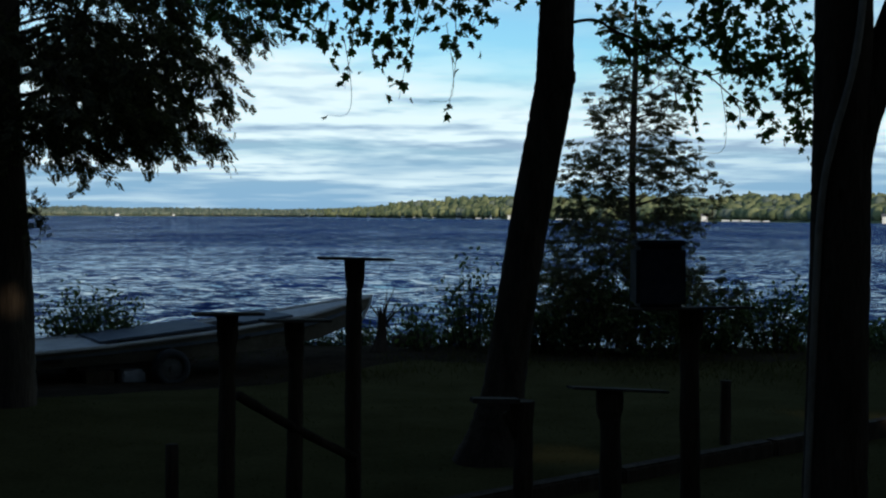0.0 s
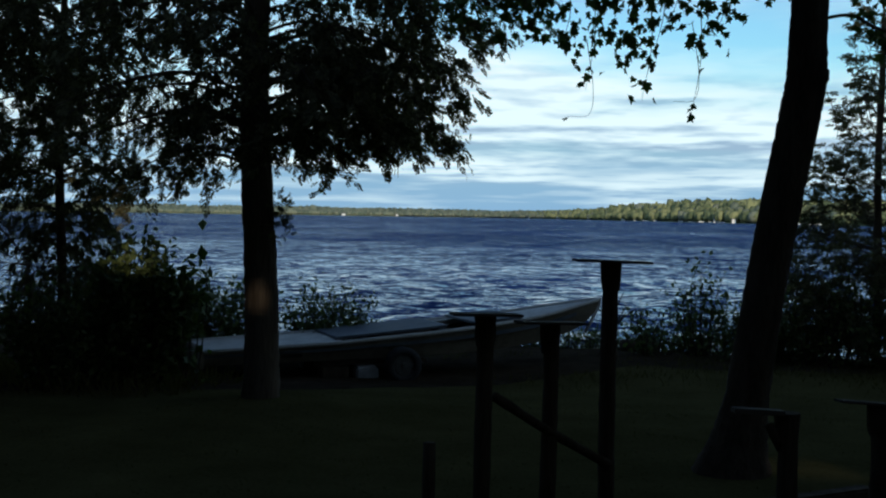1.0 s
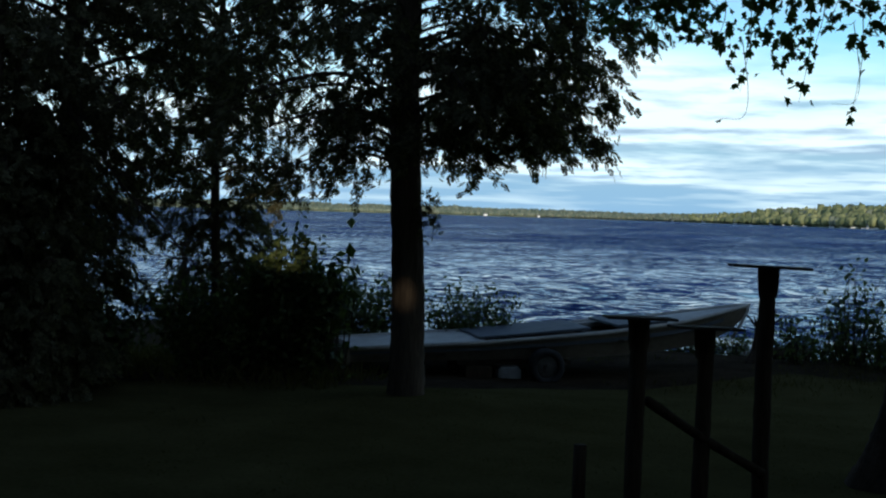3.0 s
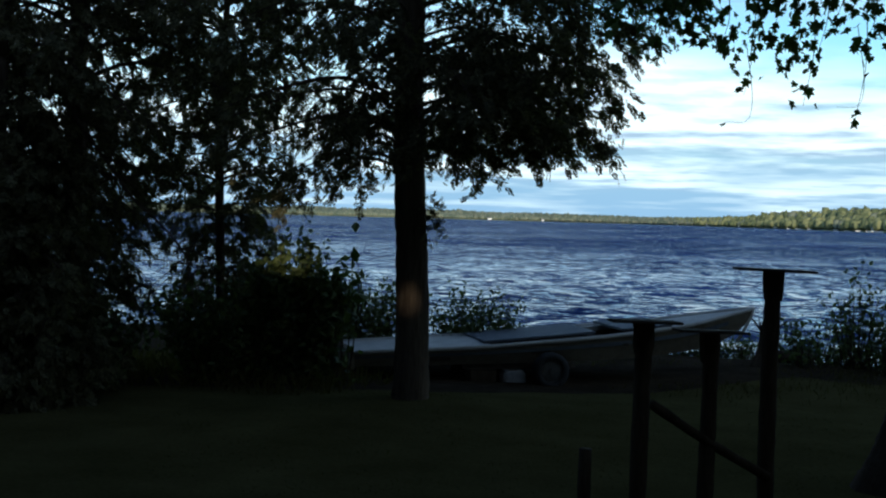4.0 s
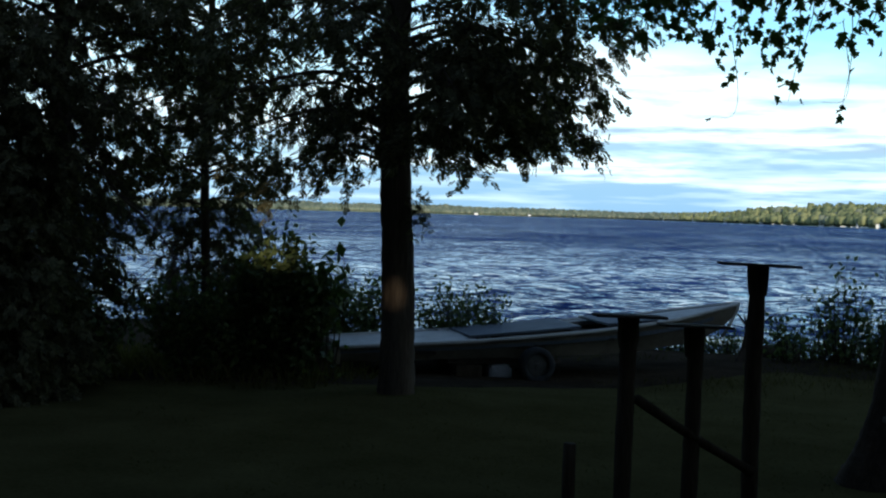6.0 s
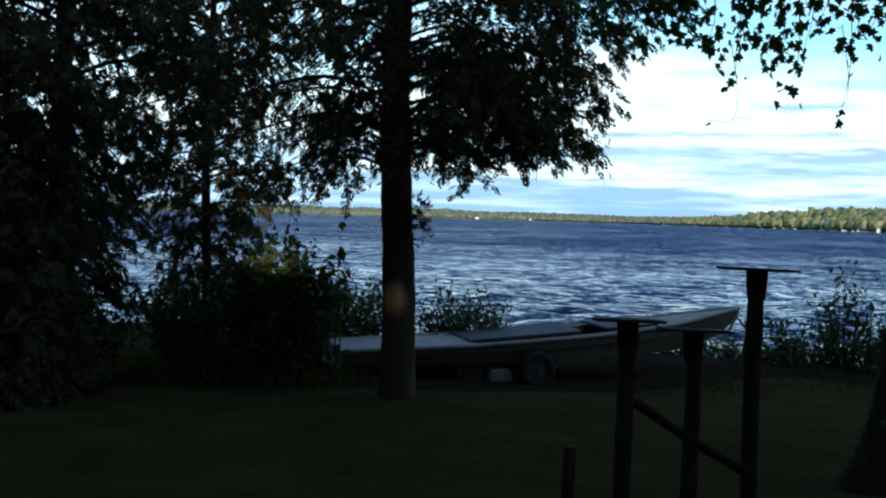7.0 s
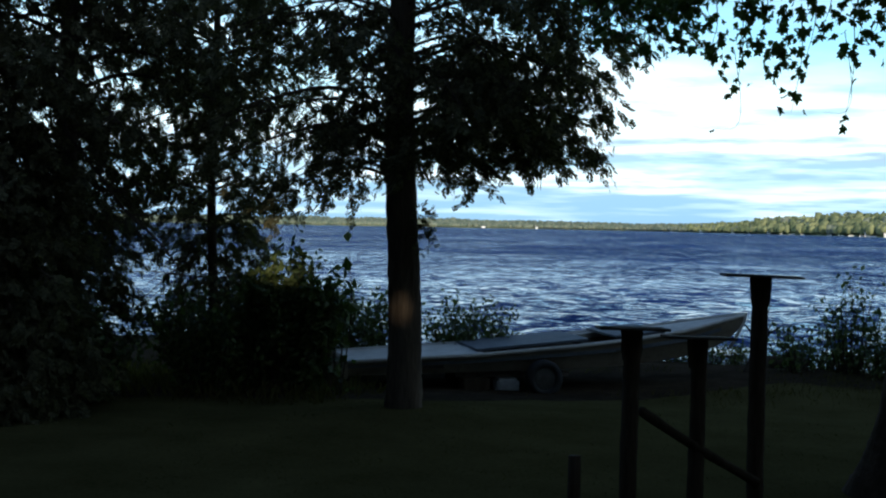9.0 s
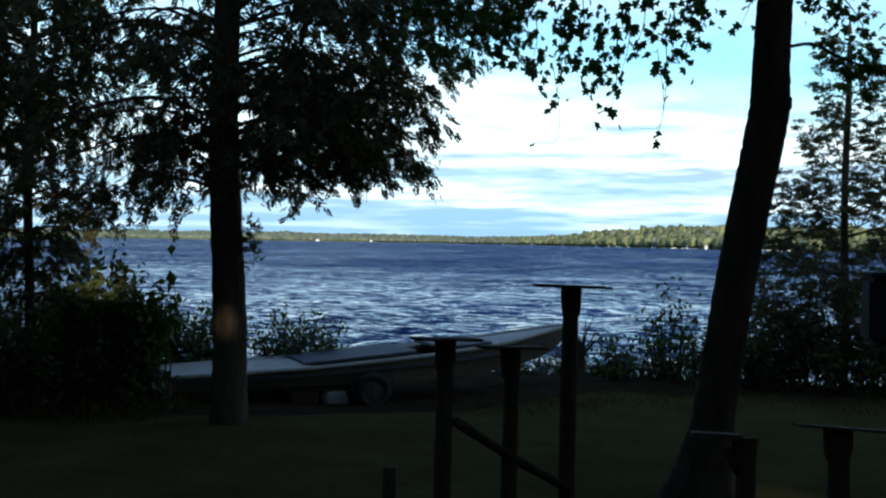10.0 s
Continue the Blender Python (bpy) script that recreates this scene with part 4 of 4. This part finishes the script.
        for x in (1.4, 2.6):
            part("cradle", bevel_box((x - 0.04, sg * 0.45 - 0.05, base + 0.246), (x + 0.04, sg * 0.45 + 0.05, 0.035), 0.006), STEEL, tr)
    part("prop_block", bevel_box((1.36, -0.62, base - 0.06), (1.68, -0.34, base + 0.189), 0.01), POST_WOOD, tr, "dark wooden block")
    part("prop_block", bevel_box((1.36, 0.34, base - 0.06), (1.68, 0.62, base + 0.189), 0.01), POST_WOOD, tr, "dark wooden block")


build_boat()


# a pale block in the gap between prop block and wheel
def build_pale_block():
    random.seed(63)
    s = bevel_box((-0.15, -0.2, -0.05), (0.13, 0.14, 0.15), 0.03)
    s.v = [tuple(c + 0.02 * noise.noise((p[0] * 6, p[1] * 6, p[2] * 6 + k)) for k, c in enumerate(p)) for p in s.v]
    c = BOAT @ Vector((1.93, -0.44, 0))
    ob = single("pale_block", s, PALE_GREY, (c.x, c.y, ground_z(c.x, c.y)), "pale block lying under the boat trailer", "stone")
    ob.rotation_euler = (0, 0, 0.4)


build_pale_block()


# ---------------------------------------------------------------- feeder posts, stakes and timbers on the lawn
def feeder_post(x, y, top, r, w, tilt, seed, label, deep=None, shift=0.0, thick=0.009, stub=False):
    random.seed(seed)
    ob = thing("feeder_post", (x, y, 0), label, "post", "board-topped posts")
    g = ground_z(x, y)
    s = Shape()
    zs = np.linspace(g - 0.15, top - 0.008, 36)
    s.tube([(0.006 * math.sin(3 * z + seed), 0.006 * math.cos(2.3 * z), z) for z in zs], [r * (1.05 - 0.12 * i / 35 + 0.10 * noise.noise((seed, zs[i] * 6.0, 0.0)) + random.uniform(-0.03, 0.03)) for i in range(36)], 14, 0.05)
    part("post", s, POST_WOOD, ob, smooth=True)
    c = Shape()
    c.tube([(0, 0, top - 0.11), (0, 0, top - 0.075), (0, 0, top - 0.03), (0, 0, top - 0.003)], [r * 1.0, r * 1.18, r * 1.22, r * 1.25], 12, 0.05)
    part("collar", c, POST_WOOD, ob)
    d = deep or w
    b = bevel_box((shift - w / 2, -d / 2, 0.005 - thick), (shift + w / 2, d / 2, 0.005), 0.002)
    p = part("board", b, BOARD_WOOD, ob, "thin weathered flat board")
    p.matrix_local = Matrix.Translation((0.0, 0, top)) @ Euler((radians(tilt[0]), radians(tilt[1]), radians(tilt[2]))).to_matrix().to_4x4()
    if stub:
        k = Shape()
        k.tube([(-0.01, 0, top - 0.13), (-r * 1.2, -0.01, top - 0.075), (-r * 1.75, -0.015, top - 0.045)], [r * 0.7, r * 0.55, r * 0.4], 9, 0.1)
        part("branch_stub", k, POST_WOOD, ob, smooth=True)
    return ob


feeder_post(-0.312, 4.51, 1.551, 0.032, 0.275, (-1.2, 1.2, 8), 71, "tall dark log post carrying a thin square board")
feeder_post(-0.722, 4.10, 1.374, 0.031, 0.235, (-3.0, 0.5, 14), 72, "dark log post carrying a thin square board")
feeder_post(-0.517, 4.32, 1.333, 0.030, 0.235, (-3.2, 0.8, 15), 73, "dark log post carrying a thin square board")
feeder_post(0.31, 4.30, 1.050, 0.036, 0.17, (-5, 1.5, 4), 74, "short dark log post with branch stub under a board", 0.12, -0.10, 0.018, True)
feeder_post(0.64, 4.40, 1.075, 0.042, 0.36, (-5, 3, 5), 75, "short thick log post carrying a sagging board", 0.13, 0.03)
feeder_post(0.94, 4.40, 1.377, 0.038, 0.42, (-3, -0.6, 6), 76, "tall dark log post carrying a wide board and box", 0.2)


def pole(name, pts, r, mat, label, category, seed, group=""):
    random.seed(seed)
    s = Shape()
    q = bez(pts, 4)
    s.tube(q, [r * random.uniform(0.92, 1.08) for p in q], 10, 0.05)
    return single(name, s, mat, (0, 0, 0), label, category, group, smooth=True)


pole("stake", [(-0.90, 4.03, -0.15), (-0.90, 4.03, 0.4), (-0.90, 4.03, 0.935)], 0.022, POST_WOOD, "dark upright wooden stake in the lawn", "stake", 81, "stakes")
pole("stake", [(2.18, 9.1, -0.15), (2.18, 9.1, 0.2), (2.18, 9.1, 0.47)], 0.042, POST_WOOD, "dark upright wooden stake in the lawn", "stake", 82, "stakes")
pole("brace_rail", [(-0.69, 4.12, 1.09), (-0.52, 4.29, 0.95), (-0.31, 4.48, 0.80)], 0.018, POST_WOOD, "dark sloping pole joining three posts", "rail", 83)


def timber(x0, y0, x1, y1, seed):
    L = math.hypot(x1 - x0, y1 - y0)
    s = bevel_box((0, -0.06, -0.10), (L, 0.06, 0.075), 0.015)
    ob = single("landscape_timber", s, POST_WOOD, (x0, y0, 0.03), "weathered square timber lying on the lawn", "timber", "landscape timbers")
    ob.rotation_euler = (0, 0, math.atan2(y1 - y0, x1 - x0))


timber(-0.10, 6.65, 1.14, 7.65, 1)
timber(1.16, 7.66, 2.38, 8.64, 2)
timber(2.40, 8.65, 3.65, 9.66, 3)


def build_dead_branch():
    random.seed(91)
    ob = thing("dead_branch", (-6.68, 9.66, 2.41), "bare dead branch drooping from a dark cedar", "branch")
    s = Shape()
    q = bez([(-0.45, 0.62, 0.34), (-0.1, 0.1, 0.12), (0.22, 0.08, -0.22), (0.5, 0.1, -0.58), (0.85, 0.2, -0.92), (1.1, 0.25, -1.25)], 5)
    s.tube(q, [0.024 * (1 - 0.7 * k / (len(q) - 1)) for k in range(len(q))], 6)
    part("limb", s, BARK_CEDAR, ob)
    for k in range(44):
        p = random.choice(q[2:])
        d = Vector((random.uniform(-0.5, 0.7), random.uniform(-0.3, 0.3), random.uniform(-0.5, 0.35))).normalized()
        L = random.uniform(0.25, 0.7)
        w = Shape()
        w.tube([p, p + d * L * 0.5 + rand_dir() * 0.03, p + d * L + Vector((0, 0, -0.08))], [0.007, 0.005, 0.002], 4)
        part("twig", w, BARK_CEDAR, ob)


build_dead_branch()


def build_stump():
    random.seed(92)
    ob = thing("driftwood_stump", on_ground(-0.82, 16.7), "dark broken driftwood stump beside the bow", "stump")
    s = Shape()
    s.tube([(0, 0, -0.15), (0, 0, 0.05), (0.02, 0, 0.2), (0.03, 0, 0.42)], [0.17, 0.13, 0.08, 0.06], 11, 0.15)
    part("trunk", s, BARK_MAPLE, ob)
    for k in range(7):
        r = Shape()
        c = Vector((0.03 + 0.04 * math.cos(k * 0.9), 0.04 * math.sin(k * 0.9), 0.38))
        h = random.uniform(0.08, 0.3)
        r.tube([c, c + Vector((0, 0, h * 0.6)), c * 1.03 + Vector((random.uniform(-.04, .04), 0, h))], [0.028, 0.018, 0.004], 6, 0.1)
        part("splinter", r, BARK_MAPLE, ob)
    for k in range(6):
        r = Shape()
        d = Vector((random.uniform(-1, 1), random.uniform(-0.5, 0.5), random.uniform(0.4, 1.2))).normalized()
        o = Vector((random.uniform(-.1, .1), 0, random.uniform(0.25, 0.5)))
        L = random.uniform(0.3, 0.5)
        r.tube([o, o + d * L * 0.5 + rand_dir() * 0.05, o + d * L], [0.018, 0.012, 0.004], 5)
        part("root", r, BARK_MAPLE, ob)


build_stump()
pole("driftwood_log", [(-0.66, 17.70, ground_z(-0.66, 17.7) + 0.07), (-0.42, 17.78, ground_z(-0.42, 17.78) + 0.10), (-0.16, 17.9, ground_z(-0.16, 17.9) + 0.08)], 0.105, BARK_MAPLE, "dark driftwood log lying at the water edge", "log", 84)


def build_feeder_box():
    """The dark box that stands on the wide board."""
    ob = thing("feeder_box", (0.815, 4.40, 1.384), "dark blue-black box standing on a post's board", "feeder")
    part("body", bevel_box((-0.09, -0.085, 0.0), (0.09, 0.085, 0.225), 0.015), BOX_PAINT, ob)
    part("lid", bevel_box((-0.093, -0.088, 0.2255), (0.093, 0.088, 0.245), 0.008), BOX_PAINT, ob)


build_feeder_box()
shrub(on_ground(1.95, 16.3), 0.7, 0.4, 1.55, 46, 34, 53, "dark leafy shrub at the water edge", 0.07)
shrub(on_ground(3.0, 16.2), 0.8, 0.4, 1.0, 40, 34, 54, "dark leafy shrub at the water edge", 0.07)
shrub(on_ground(2.55, 16.6), 0.9, 0.4, 1.8, 46, 36, 58, "dark leafy shrub under the young cedar", 0.07)
shrub(on_ground(0.95, 16.6), 0.5, 0.4, 1.1, 40, 40, 55, "dark leafy shrub at the water edge", 0.07)
shrub(on_ground(-5.75, 14.7), 0.7, 0.5, 1.5, 50, 60, 56, "dark leafy shrub behind the boat's stern", 0.075)
shrub(on_ground(-6.6, 14.2), 0.8, 0.5, 1.5, 50, 60, 57, "dark leafy shrub near the shore", 0.075)
# low scrub along the water edge
for x, y, w, h, seed in ((-2.45, 18.0, 0.55, 0.34, 111), (-1.75, 18.05, 0.5, 0.30, 112), (-1.15, 18.1, 0.5, 0.42, 113), (-0.55, 18.15, 0.5, 0.36, 114), (0.15, 18.1, 0.55, 0.48, 115), (0.85, 18.1, 0.6, 0.50, 116), (4.3, 18.0, 0.7, 0.45, 117), (5.4, 18.0, 0.7, 0.40, 118), (6.6, 18.0, 0.7, 0.45, 119)):
    shrub(on_ground(x, y), w, 0.25, h, 44, 26, seed, "low dark scrub along the water edge", 0.05, group="scrub at the water edge")
